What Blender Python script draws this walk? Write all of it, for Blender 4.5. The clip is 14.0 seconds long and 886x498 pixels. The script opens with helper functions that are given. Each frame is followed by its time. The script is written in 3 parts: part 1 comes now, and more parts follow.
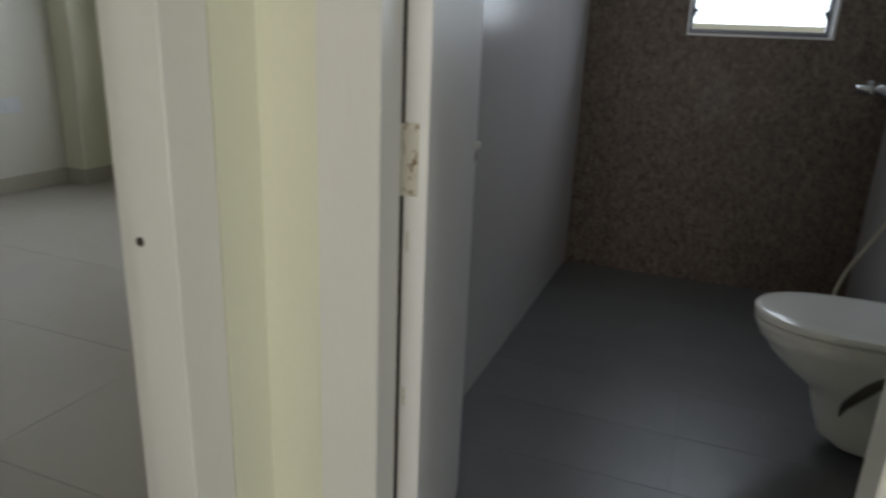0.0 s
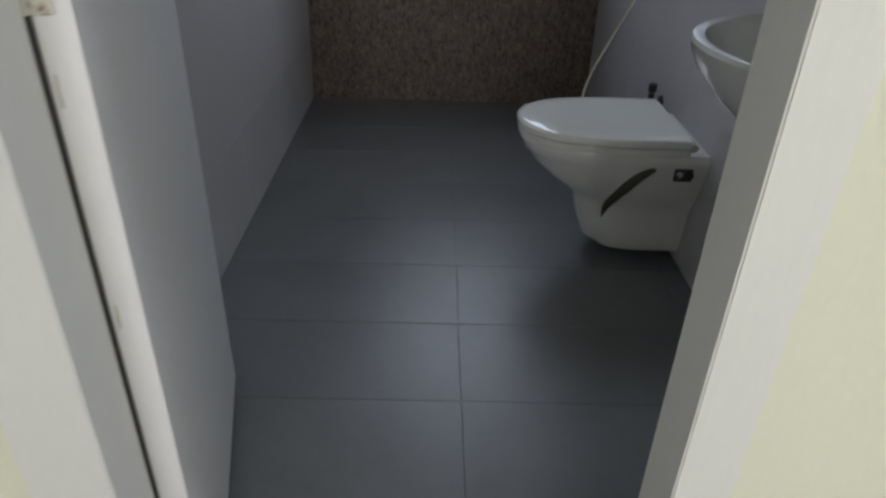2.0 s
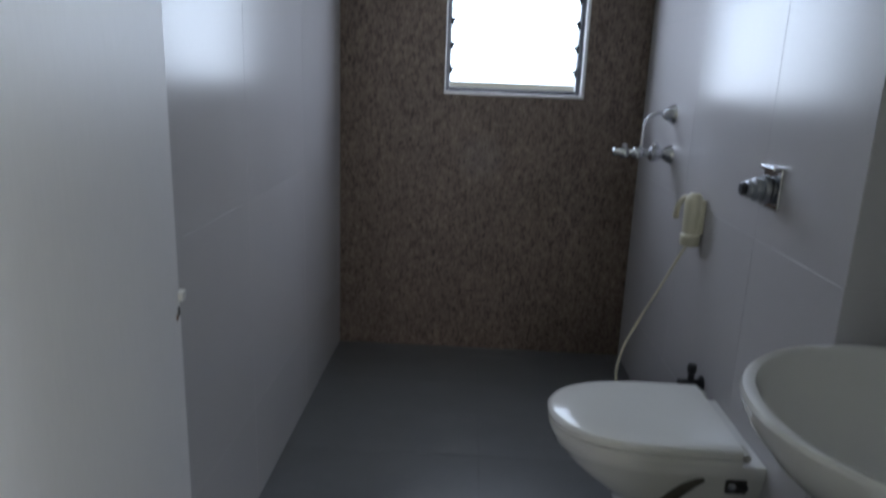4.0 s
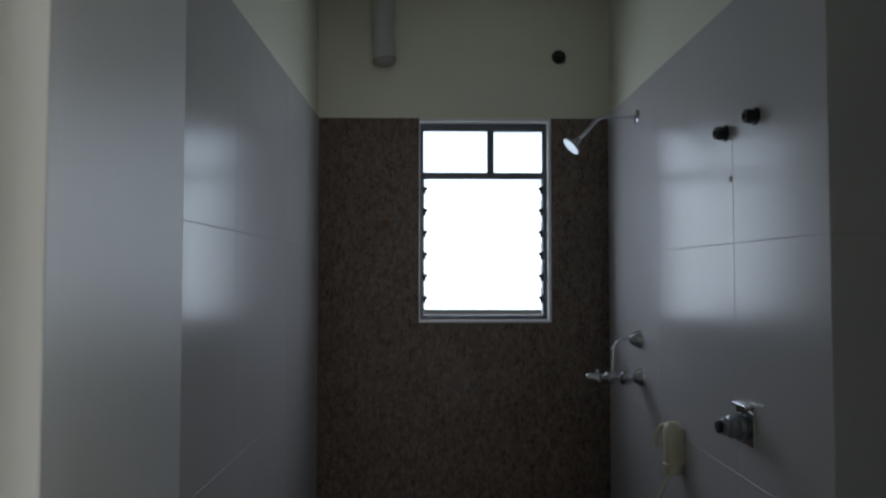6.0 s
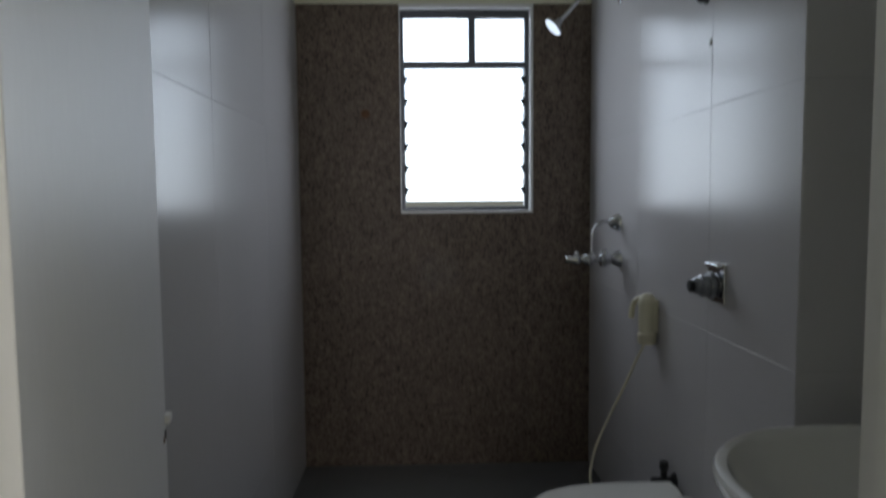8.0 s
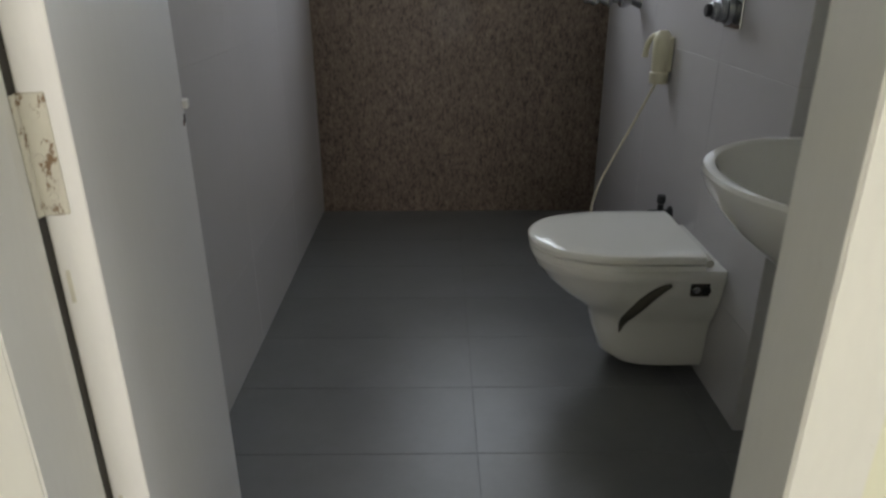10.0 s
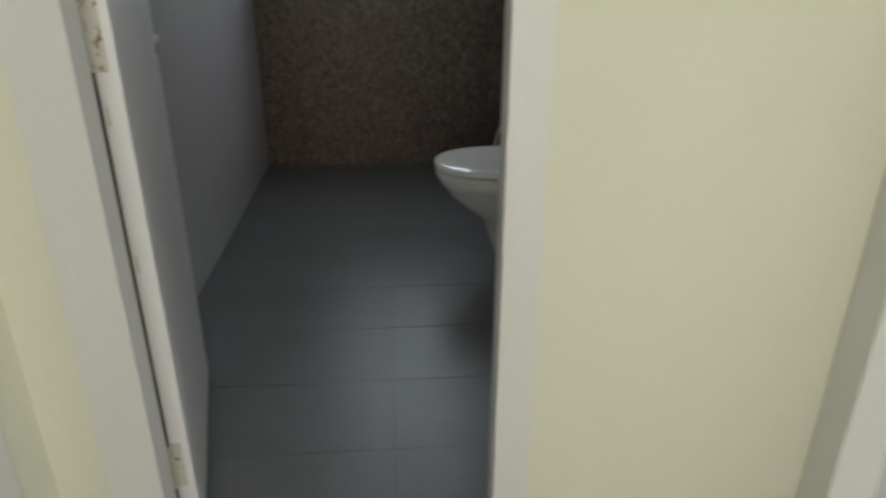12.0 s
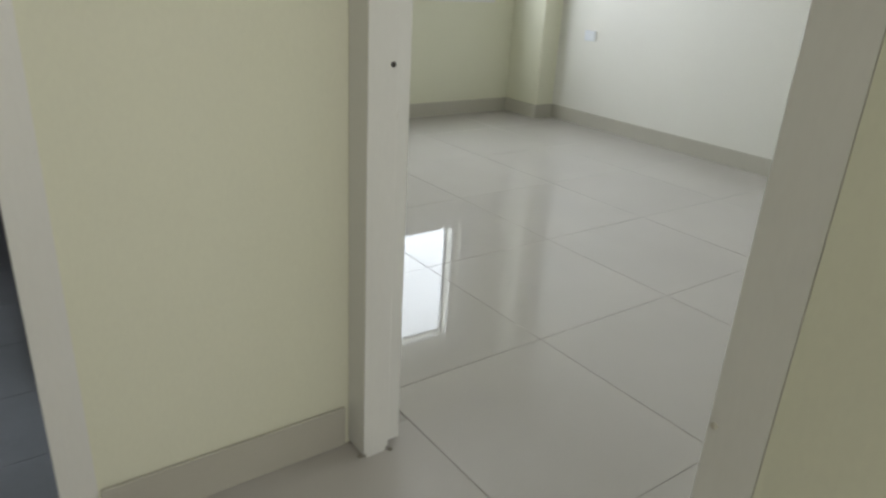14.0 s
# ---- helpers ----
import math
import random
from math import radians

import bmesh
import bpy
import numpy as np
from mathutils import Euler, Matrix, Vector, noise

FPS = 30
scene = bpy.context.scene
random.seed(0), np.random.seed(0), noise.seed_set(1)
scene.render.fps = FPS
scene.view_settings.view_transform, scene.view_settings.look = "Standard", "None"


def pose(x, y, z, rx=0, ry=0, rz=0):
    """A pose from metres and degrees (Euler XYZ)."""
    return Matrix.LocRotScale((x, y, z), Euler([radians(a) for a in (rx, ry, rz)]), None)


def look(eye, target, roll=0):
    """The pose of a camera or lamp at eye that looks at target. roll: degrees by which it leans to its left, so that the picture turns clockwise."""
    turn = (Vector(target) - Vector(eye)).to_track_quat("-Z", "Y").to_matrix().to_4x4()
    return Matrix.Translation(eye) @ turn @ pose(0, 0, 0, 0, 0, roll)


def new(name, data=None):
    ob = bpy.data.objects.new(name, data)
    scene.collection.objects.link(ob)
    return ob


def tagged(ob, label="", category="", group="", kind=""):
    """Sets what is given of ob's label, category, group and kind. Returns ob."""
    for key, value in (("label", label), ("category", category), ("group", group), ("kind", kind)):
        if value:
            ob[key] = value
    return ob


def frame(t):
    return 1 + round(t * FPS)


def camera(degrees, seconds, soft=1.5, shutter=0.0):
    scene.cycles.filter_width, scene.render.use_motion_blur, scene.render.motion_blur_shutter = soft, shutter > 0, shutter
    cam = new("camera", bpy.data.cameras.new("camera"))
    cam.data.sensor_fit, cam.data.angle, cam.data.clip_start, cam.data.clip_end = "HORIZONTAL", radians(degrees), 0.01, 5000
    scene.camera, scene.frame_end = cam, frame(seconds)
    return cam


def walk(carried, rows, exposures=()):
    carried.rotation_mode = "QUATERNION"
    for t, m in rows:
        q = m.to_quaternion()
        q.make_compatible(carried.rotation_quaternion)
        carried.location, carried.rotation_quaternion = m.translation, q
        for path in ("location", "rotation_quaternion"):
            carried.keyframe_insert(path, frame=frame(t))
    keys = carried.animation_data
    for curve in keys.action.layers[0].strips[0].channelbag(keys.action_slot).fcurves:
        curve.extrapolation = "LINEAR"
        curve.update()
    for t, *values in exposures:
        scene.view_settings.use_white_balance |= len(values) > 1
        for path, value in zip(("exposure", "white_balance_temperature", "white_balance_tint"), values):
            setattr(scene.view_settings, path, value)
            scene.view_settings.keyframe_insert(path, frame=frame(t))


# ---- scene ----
cam = camera(66.3, 14.0, soft=2.4, shutter=0.5)
PATH = [
    (0, (0.62, -0.505, 1.128), (-0.06, 1.276, 0.525), 2.4),
    (0.5, (0.61, -0.469, 1.105), (0.184, 1.376, 0.459), 2.2),
    (1, (0.579, -0.406, 1.051), (0.361, 1.427, 0.282), 2.4),
    (1.5, (0.555, -0.377, 1.027), (0.500, 1.399, 0.109), 2.1),
    (2, (0.580, -0.268, 1.044), (0.618, 1.459, 0.035), 2.0),
    (2.5, (0.618, -0.149, 1.082), (0.59, 1.595, 0.103), 3.3),
    (3, (0.617, -0.096, 1.137), (0.516, 1.698, 0.262), 2.1),
    (3.5, (0.605, -0.075, 1.180), (0.504, 1.791, 0.490), 2.2),
    (4, (0.585, -0.064, 1.238), (0.515, 1.872, 0.748), 2.2),
    (4.2, (0.580, -0.068, 1.255), (0.512, 1.889, 0.857), 1.8),
    (6.3, (0.529, -0.123, 1.391), (0.554, 1.875, 1.476), 0.0),
    (6.5, (0.544, -0.118, 1.391), (0.554, 1.881, 1.469), -0.1),
    (7, (0.547, -0.123, 1.369), (0.562, 1.876, 1.425), -0.2),
    (7.5, (0.544, -0.129, 1.316), (0.591, 1.871, 1.306), -0.3),
    (8, (0.549, -0.134, 1.233), (0.61, 1.86, 1.087), -0.5),
    (8.5, (0.537, -0.111, 1.171), (0.611, 1.852, 0.796), -0.6),
    (9, (0.529, -0.109, 1.135), (0.601, 1.795, 0.526), -0.5),
    (9.2, (0.527, -0.116, 1.128), (0.599, 1.762, 0.442), -0.2),
    (11.5, (0.673, -0.575, 1.074), (0.555, 1.257, 0.279), -1.4),
    (12, (0.667, -0.717, 1.076), (0.813, 1.111, 0.276), 0.1),
    (12.5, (0.716, -0.814, 1.053), (1.125, 0.989, 0.290), 1.3),
    (13, (0.761, -0.923, 1.052), (1.477, 0.777, 0.279), 3.0),
    (13.5, (0.777, -0.978, 1.048), (1.734, 0.600, 0.276), 3.2),
    (14, (0.797, -0.931, 1.054), (1.901, 0.555, 0.299), 3.3),
]
EXPOSURES = [(0.0, -0.98, 6550, 11), (0.5, -1.1, 6500, 12), (1.0, -0.68, 6350, 13), (1.5, -0.42, 6200, 13), (2.0, -0.42, 6150, 14), (2.5, -0.36, 6050, 14),
             (3.0, -0.22, 6050, 14), (3.5, -0.28, 6000, 14), (4.2, -0.55, 5950, 13), (6.5, -1.85, 6250, 10), (7.5, -1.83, 6300, 10), (8.0, -1.22, 6450, 11), (8.5, -0.64, 6650, 12),
             (9.0, -0.33, 6850, 12), (11.5, -0.41, 6650, 10), (12.0, -0.75, 6550, 10), (12.5, -0.95, 6550, 11), (13.0, -1.18, 6550, 11), (13.5, -1.28, 6450, 12), (14.0, -1.28, 6450, 11)]
walk(cam, [(t, look(eye, target, roll)) for t, eye, target, roll in PATH], EXPOSURES)

# ---- world and lights ----
world = bpy.data.worlds.new("world")
scene.world = world
world.use_nodes = True
wn = world.node_tree
sky = wn.nodes.new("ShaderNodeTexSky")
sky.sky_type, sky.sun_disc = "NISHITA", False
sky.sun_elevation, sky.sun_rotation = radians(52), radians(200)
wn.links.new(sky.outputs["Color"], wn.nodes["Background"].inputs["Color"])
wn.nodes["Background"].inputs["Strength"].default_value = 0.12

sun = new("sun", bpy.data.lights.new("sun", "SUN"))
sun.data.energy, sun.data.angle, sun.data.color = 2.5, radians(0.5), (1.0, 0.96, 0.9)
sun.matrix_world = pose(0, 0, 8, 38, 0, -20)


def opening_light(name, place, aim, w, h, watts, color):
    lamp = new(name, bpy.data.lights.new(name, "AREA"))
    lamp.data.shape, lamp.data.size, lamp.data.size_y = "RECTANGLE", w, h
    lamp.data.energy, lamp.data.color = watts, color
    lamp.matrix_world = look(place, aim)
    return lamp


opening_light("daylight_bath", (0.755, 3.07, 1.635), (0.755, 0, 1.635), 0.575, 0.89, 13.0, (0.81, 0.895, 1.0))
opening_light("daylight_right_room", (3.325, 3.44, 1.51), (3.325, 0, 1.51), 1.44, 1.08, 86, (0.90, 0.95, 1.0))
opening_light("daylight_left_room", (-2.1, 3.34, 1.37), (-2.1, 0, 1.37), 1.2, 0.95, 36, (0.90, 0.95, 1.0))
# added fill lamp, out of view, to brighten the left frame and the leaf
opening_light("fill_right_room_side", (4.75, -0.75, 1.5), (0, -0.75, 1.5), 1.1, 1.2, 40, (0.95, 0.97, 1.0))
# unseen fill lamp behind the lobby, added to brighten its walls
opening_light("fill_hall", (0.7, -3.05, 1.5), (0.7, 0, 1.5), 1.0, 1.2, 45, (1.0, 0.98, 0.94))


# ---- materials ----
def material(name, color, rough=0.5, metal=0.0, vary=0.06, scale=6.0, bump=0.0, bump_scale=120.0, stain=None, coat=0.0,
             stretch=(1, 1, 1), grain=0.03, grain_scale=150.0, rough_vary=0.05, per_piece=0.0):
    m = bpy.data.materials.new(name)
    m.use_nodes = True
    n, l = m.node_tree.nodes, m.node_tree.links
    b = n["Principled BSDF"]
    geo = n.new("ShaderNodeNewGeometry")
    mp = n.new("ShaderNodeMapping")
    mp.inputs["Scale"].default_value = stretch
    l.new(geo.outputs["Position"], mp.inputs["Vector"])

    def noise_tex(s, detail=4.0, r=0.6):
        t = n.new("ShaderNodeTexNoise")
        t.inputs["Scale"].default_value, t.inputs["Detail"].default_value, t.inputs["Roughness"].default_value = s, detail, r
        l.new(mp.outputs["Vector"], t.inputs["Vector"])
        return t

    def scaled(c, f):
        return (*[min(1.0, v * f) for v in c], 1)

    def mix(fac, a, c):
        x = n.new("ShaderNodeMix")
        x.data_type = "RGBA"
        l.new(fac, x.inputs["Factor"])
        for socket, v in ((x.inputs["A"], a), (x.inputs["B"], c)):
            if isinstance(v, tuple):
                socket.default_value = v
            else:
                l.new(v, socket)
        return x.outputs["Result"]

    big, small = noise_tex(scale), noise_tex(grain_scale, 2.0)
    out = mix(big.outputs["Fac"], scaled(color, 1 - vary), scaled(color, 1 + vary))
    fine = mix(small.outputs["Fac"], (1 - grain * 2, 1 - grain * 2, 1 - grain * 2, 1), (1, 1, 1, 1))
    mul = n.new("ShaderNodeMix")
    mul.data_type, mul.blend_type = "RGBA", "MULTIPLY"
    mul.inputs["Factor"].default_value = 1.0
    l.new(out, mul.inputs["A"])
    l.new(fine, mul.inputs["B"])
    out = mul.outputs["Result"]
    if stain:
        s_color, s_scale, low, high = stain
        t = noise_tex(s_scale, 5.0, 0.7)
        ramp = n.new("ShaderNodeMapRange")
        ramp.inputs["From Min"].default_value, ramp.inputs["From Max"].default_value = low, high
        l.new(t.outputs["Fac"], ramp.inputs["Value"])
        out = mix(ramp.outputs["Result"], out, (*s_color, 1))
    if per_piece:
        info = n.new("ShaderNodeObjectInfo")
        hsv = n.new("ShaderNodeHueSaturation")
        r = n.new("ShaderNodeMapRange")
        r.inputs["To Min"].default_value, r.inputs["To Max"].default_value = 1 - per_piece, 1 + per_piece
        l.new(info.outputs["Random"], r.inputs["Value"])
        l.new(r.outputs["Result"], hsv.inputs["Value"])
        l.new(out, hsv.inputs["Color"])
        out = hsv.outputs["Color"]
    l.new(out, b.inputs["Base Color"])
    b.inputs["Metallic"].default_value = metal
    rr = n.new("ShaderNodeMapRange")
    rr.inputs["To Min"].default_value, rr.inputs["To Max"].default_value = max(0.02, rough - rough_vary), min(1, rough + rough_vary)
    l.new(big.outputs["Fac"], rr.inputs["Value"])
    l.new(rr.outputs["Result"], b.inputs["Roughness"])
    if coat:
        b.inputs["Coat Weight"].default_value = coat
        b.inputs["Coat Roughness"].default_value = 0.06
    if bump:
        t = noise_tex(bump_scale, 3.0)
        bp = n.new("ShaderNodeBump")
        bp.inputs["Strength"].default_value, bp.inputs["Distance"].default_value = bump, 0.002
        l.new(t.outputs["Fac"], bp.inputs["Height"])
        l.new(bp.outputs["Normal"], b.inputs["Normal"])
    return m


CREAM = material("cream_wall_paint", (0.775, 0.77, 0.63), 0.62, vary=0.05, scale=1.6, bump=0.25, bump_scale=60, stretch=(1, 1, 0.5))
WHITE_WALL = material("white_wall_paint", (0.80, 0.79, 0.74), 0.55, vary=0.04, scale=1.5, bump=0.2, bump_scale=60)
CEILING = material("ceiling_paint", (0.74, 0.73, 0.68), 0.8, bump=0.2)
FRAME = material("gloss_cream_frame_paint", (0.765, 0.757, 0.73), 0.38, vary=0.05, scale=4, bump=0.3, bump_scale=35, stretch=(1, 1, 0.25),
                 stain=((0.42, 0.36, 0.26), 28.0, 0.70, 0.78))
LEAF = material("white_door_paint", (0.83, 0.818, 0.822), 0.42, vary=0.04, scale=3, bump=0.35, bump_scale=45, stretch=(1, 1, 0.2))
HINGE = material("overpainted_hinge", (0.66, 0.635, 0.56), 0.45, vary=0.10, scale=60, bump=0.7, bump_scale=120, stretch=(1, 1, 0.6),
                 stain=((0.22, 0.14, 0.08), 75.0, 0.57, 0.63))
WALL_TILE = material("satin_grey_wall_tile", (0.575, 0.56, 0.565), 0.225, vary=0.05, scale=2.2, bump=0.2, bump_scale=18, stretch=(1, 1, 0.45), per_piece=0.02,
                     rough_vary=0.02, grain=0.02)
GROUT = material("grey_grout", (0.44, 0.43, 0.43), 0.9, bump=0.4)
FLOOR_TILE = material("dark_grey_floor_tile", (0.146, 0.150, 0.155), 0.345, vary=0.24, scale=4.5, bump=0.3, bump_scale=220, rough_vary=0.08, per_piece=0.04,
                      grain=0.06, grain_scale=45)
FLOOR_TILE.node_tree.nodes["Principled BSDF"].inputs["Specular IOR Level"].default_value = 0.65
FLOOR_GROUT = material("dark_floor_grout", (0.112, 0.116, 0.122), 0.8, bump=0.4)
GLOSS_TILE = material("polished_ivory_floor_tile", (0.50, 0.478, 0.455), 0.03, vary=0.05, scale=2.5, grain=0.03, grain_scale=220,
                      rough_vary=0.01, per_piece=0.015)
GLOSS_GROUT = material("brown_floor_joint", (0.36, 0.34, 0.31), 0.7, stain=((0.05, 0.04, 0.03), 2.6, 0.53, 0.60))
SKIRT = material("taupe_skirting_tile", (0.51, 0.49, 0.43), 0.25, vary=0.05, scale=5)
CERAMIC = material("white_glazed_ceramic", (0.78, 0.77, 0.74), 0.12, vary=0.02, scale=5, coat=0.6, grain=0.01)
SEAT = material("white_plastic_seat", (0.80, 0.79, 0.75), 0.09, vary=0.02, scale=5, grain=0.01)
CHROME = material("chrome", (0.60, 0.61, 0.63), 0.17, metal=1.0, vary=0.05, scale=30)
DULL_CHROME = material("dull_chrome", (0.34, 0.35, 0.37), 0.30, metal=0.9, vary=0.1, scale=30)
CREAM_PLASTIC = material("aged_cream_plastic", (0.70, 0.66, 0.50), 0.4, vary=0.05, scale=20)
BLACK = material("black_plastic", (0.02, 0.02, 0.022), 0.45, vary=0.2, scale=40)
# dark colour standing in for the shade inside holes and the hinge gap
DARK = material("recess_shade", (0.05, 0.045, 0.04), 0.8, vary=0.2, scale=40)
# shade of the toilet's side hollow, as a colour
GROOVE = material("groove_shade", (0.085, 0.078, 0.062), 0.8, vary=0.3, scale=40)
RUST = material("rust_mark", (0.16, 0.08, 0.04), 0.9, vary=0.3, scale=90)
CEMENT = material("rough_cement", (0.34, 0.32, 0.28), 0.95, vary=0.2, scale=40, bump=0.8, bump_scale=90)
ALU = material("dark_aluminium", (0.10, 0.105, 0.12), 0.4, metal=0.6, vary=0.1, scale=20)
REVEAL = material("white_marble_reveal", (0.78, 0.78, 0.78), 0.3, vary=0.08, scale=10)
PVC = material("grey_pvc_pipe", (0.50, 0.50, 0.48), 0.4, vary=0.08, scale=20)
SWITCH = material("white_switch_plastic", (0.84, 0.87, 0.92), 0.25, vary=0.02, scale=20)
BROWN_GROUT = material("brown_grout", (0.13, 0.09, 0.06), 0.9, bump=0.3)
GROUND = material("dusty_ground", (0.20, 0.18, 0.14), 0.95, vary=0.3, scale=0.3, bump=0.4)
FACADE = material("outside_render", (0.52, 0.50, 0.44), 0.9, vary=0.1, scale=1.0, bump=0.3)


def mosaic_material():
    m = bpy.data.materials.new("brown_flecked_wall_tile")
    m.use_nodes = True
    n, l = m.node_tree.nodes, m.node_tree.links
    b = n["Principled BSDF"]
    geo = n.new("ShaderNodeNewGeometry")
    mp = n.new("ShaderNodeMapping")
    mp.inputs["Scale"].default_value = (1.0, 1.0, 0.5)
    l.new(geo.outputs["Position"], mp.inputs["Vector"])
    fac = []
    for s, d in ((105.0, 3.0), (52.0, 4.0), (7.0, 4.0)):
        t = n.new("ShaderNodeTexNoise")
        t.inputs["Scale"].default_value, t.inputs["Detail"].default_value, t.inputs["Roughness"].default_value = s, d, 0.65
        l.new(mp.outputs["Vector"], t.inputs["Vector"])
        fac.append(t.outputs["Fac"])
    r1 = n.new("ShaderNodeValToRGB")
    e = r1.color_ramp.elements
    e[0].position, e[0].color = 0.34, (0.026, 0.018, 0.012, 1)
    e[1].position, e[1].color = 0.72, (0.272, 0.212, 0.165, 1)
    mid = r1.color_ramp.elements.new(0.46)
    mid.color = (0.119, 0.084, 0.064, 1)
    mixv = n.new("ShaderNodeMath")
    mixv.operation = "ADD"
    half = n.new("ShaderNodeMath")
    half.operation = "MULTIPLY_ADD"
    half.inputs[1].default_value, half.inputs[2].default_value = 0.45, 0.0
    l.new(fac[1], half.inputs[0])
    part2 = n.new("ShaderNodeMath")
    part2.operation = "MULTIPLY"
    part2.inputs[1].default_value = 0.55
    l.new(fac[0], part2.inputs[0])
    l.new(half.outputs[0], mixv.inputs[0])
    l.new(part2.outputs[0], mixv.inputs[1])
    l.new(mixv.outputs[0], r1.inputs["Fac"])
    hsv = n.new("ShaderNodeHueSaturation")
    rg = n.new("ShaderNodeMapRange")
    rg.inputs["To Min"].default_value, rg.inputs["To Max"].default_value = 0.8, 1.2
    l.new(fac[2], rg.inputs["Value"])
    l.new(rg.outputs["Result"], hsv.inputs["Value"])
    l.new(r1.outputs["Color"], hsv.inputs["Color"])
    # a pale round patch, broken up by noise, under the window
    far = n.new("ShaderNodeVectorMath")
    far.operation = "DISTANCE"
    far.inputs[1].default_value = (0.625, 2.95, 0.90)
    l.new(geo.outputs["Position"], far.inputs[0])
    ring = n.new("ShaderNodeMapRange")
    ring.interpolation_type = "SMOOTHSTEP"
    ring.inputs["From Min"].default_value, ring.inputs["From Max"].default_value = 0.13, 0.05
    ring.inputs["To Max"].default_value = 0.34
    l.new(far.outputs["Value"], ring.inputs["Value"])
    blot = n.new("ShaderNodeMath")
    blot.operation = "MULTIPLY"
    l.new(ring.outputs["Result"], blot.inputs[0])
    l.new(fac[1], blot.inputs[1])
    pale_mix = n.new("ShaderNodeMix")
    pale_mix.data_type = "RGBA"
    pale_mix.inputs["B"].default_value = (0.30, 0.27, 0.25, 1)
    l.new(blot.outputs[0], pale_mix.inputs["Factor"])
    l.new(hsv.outputs["Color"], pale_mix.inputs["A"])
    l.new(pale_mix.outputs["Result"], b.inputs["Base Color"])
    b.inputs["Roughness"].default_value = 0.5
    bp = n.new("ShaderNodeBump")
    bp.inputs["Strength"].default_value, bp.inputs["Distance"].default_value = 0.6, 0.002
    l.new(mixv.outputs[0], bp.inputs["Height"])
    l.new(bp.outputs["Normal"], b.inputs["Normal"])
    return m


MOSAIC = mosaic_material()


def glass_material(name, rough):
    m = bpy.data.materials.new(name)
    m.use_nodes = True
    b = m.node_tree.nodes["Principled BSDF"]
    b.inputs["Base Color"].default_value = (0.93, 0.96, 0.97, 1)
    b.inputs["Roughness"].default_value = rough
    b.inputs["Transmission Weight"].default_value = 1.0
    b.inputs["IOR"].default_value = 1.45
    return m


GLASS = glass_material("window_glass", 0.02)


# ---- mesh helpers ----
def box(bm, lo, hi, bevel=0.0, segments=1):
    c = [(a + b) / 2 for a, b in zip(lo, hi)]
    s = [abs(b - a) for a, b in zip(lo, hi)]
    made = bmesh.ops.create_cube(bm, size=1.0, matrix=Matrix.Translation(c) @ Matrix.Diagonal((*s, 1)))
    if bevel:
        edges = {e for v in made["verts"] for e in v.link_edges}
        bmesh.ops.bevel(bm, geom=list(edges), offset=bevel, segments=segments, affect="EDGES", profile=0.5)


def ring_loft(bm, rings, close_start=True, close_end=True):
    rows = [[bm.verts.new(p) for p in ring] for ring in rings]
    n = len(rows[0])
    for a, b in zip(rows, rows[1:]):
        for i in range(n):
            bm.faces.new((a[i], a[(i + 1) % n], b[(i + 1) % n], b[i]))
    if close_start:
        bm.faces.new(list(reversed(rows[0])))
    if close_end:
        bm.faces.new(rows[-1])


def turned(bm, profile, m=None, sides=20):
    """Revolve (radius, height) pairs round z, then place by m."""
    m = m or Matrix()
    rings = [[m @ Vector((r * math.cos(2 * math.pi * i / sides), r * math.sin(2 * math.pi * i / sides), h)) for i in range(sides)]
             for r, h in profile]
    ring_loft(bm, rings)


def smooth_points(points, steps=6):
    pts = [Vector(p) for p in points]
    out = []
    for i in range(len(pts) - 1):
        p0, p1, p2, p3 = pts[max(i - 1, 0)], pts[i], pts[i + 1], pts[min(i + 2, len(pts) - 1)]
        for k in range(steps):
            t = k / steps
            out.append(0.5 * ((2 * p1) + (p2 - p0) * t + (2 * p0 - 5 * p1 + 4 * p2 - p3) * t * t + (3 * p1 - p0 - 3 * p2 + p3) * t ** 3))
    return out + [pts[-1]]


def tube(bm, points, radius, sides=12, steps=6):
    path = smooth_points(points, steps) if steps > 1 else [Vector(p) for p in points]
    rings, side = [], None
    for i, p in enumerate(path):
        d = (path[min(i + 1, len(path) - 1)] - path[max(i - 1, 0)]).normalized()
        if side is None:
            side = d.orthogonal().normalized()
        side = (side - d * side.dot(d)).normalized()
        up = d.cross(side)
        r = radius(i / (len(path) - 1)) if callable(radius) else radius
        rings.append([p + side * r * math.cos(2 * math.pi * k / sides) + up * r * math.sin(2 * math.pi * k / sides) for k in range(sides)])
    ring_loft(bm, rings)


def finish(bm, smooth=False):
    bmesh.ops.recalc_face_normals(bm, faces=bm.faces)
    if smooth:
        for f in bm.faces:
            f.smooth = True
        for e in bm.edges:
            e.smooth = len(e.link_faces) == 2 and e.calc_face_angle(0) < radians(38)


def part(name, bm, mat, parent=None, label="", smooth=False, kind="", category="", group=""):
    finish(bm, smooth)
    me = bpy.data.meshes.new(name)
    bm.to_mesh(me)
    bm.free()
    me.materials.append(mat)
    ob = new(name, me)
    if parent:
        if parent.type == "MESH":
            bpy.context.view_layer.update()
        ob.parent = parent
        ob.matrix_parent_inverse = parent.matrix_world.inverted()
    return tagged(ob, label, category, group, kind)


def thing(name, label, category, place=(0, 0, 0), group=""):
    e = new(name)
    e.location = place
    bpy.context.view_layer.update()
    e.empty_display_size = 0.1
    return tagged(e, label, category, group)


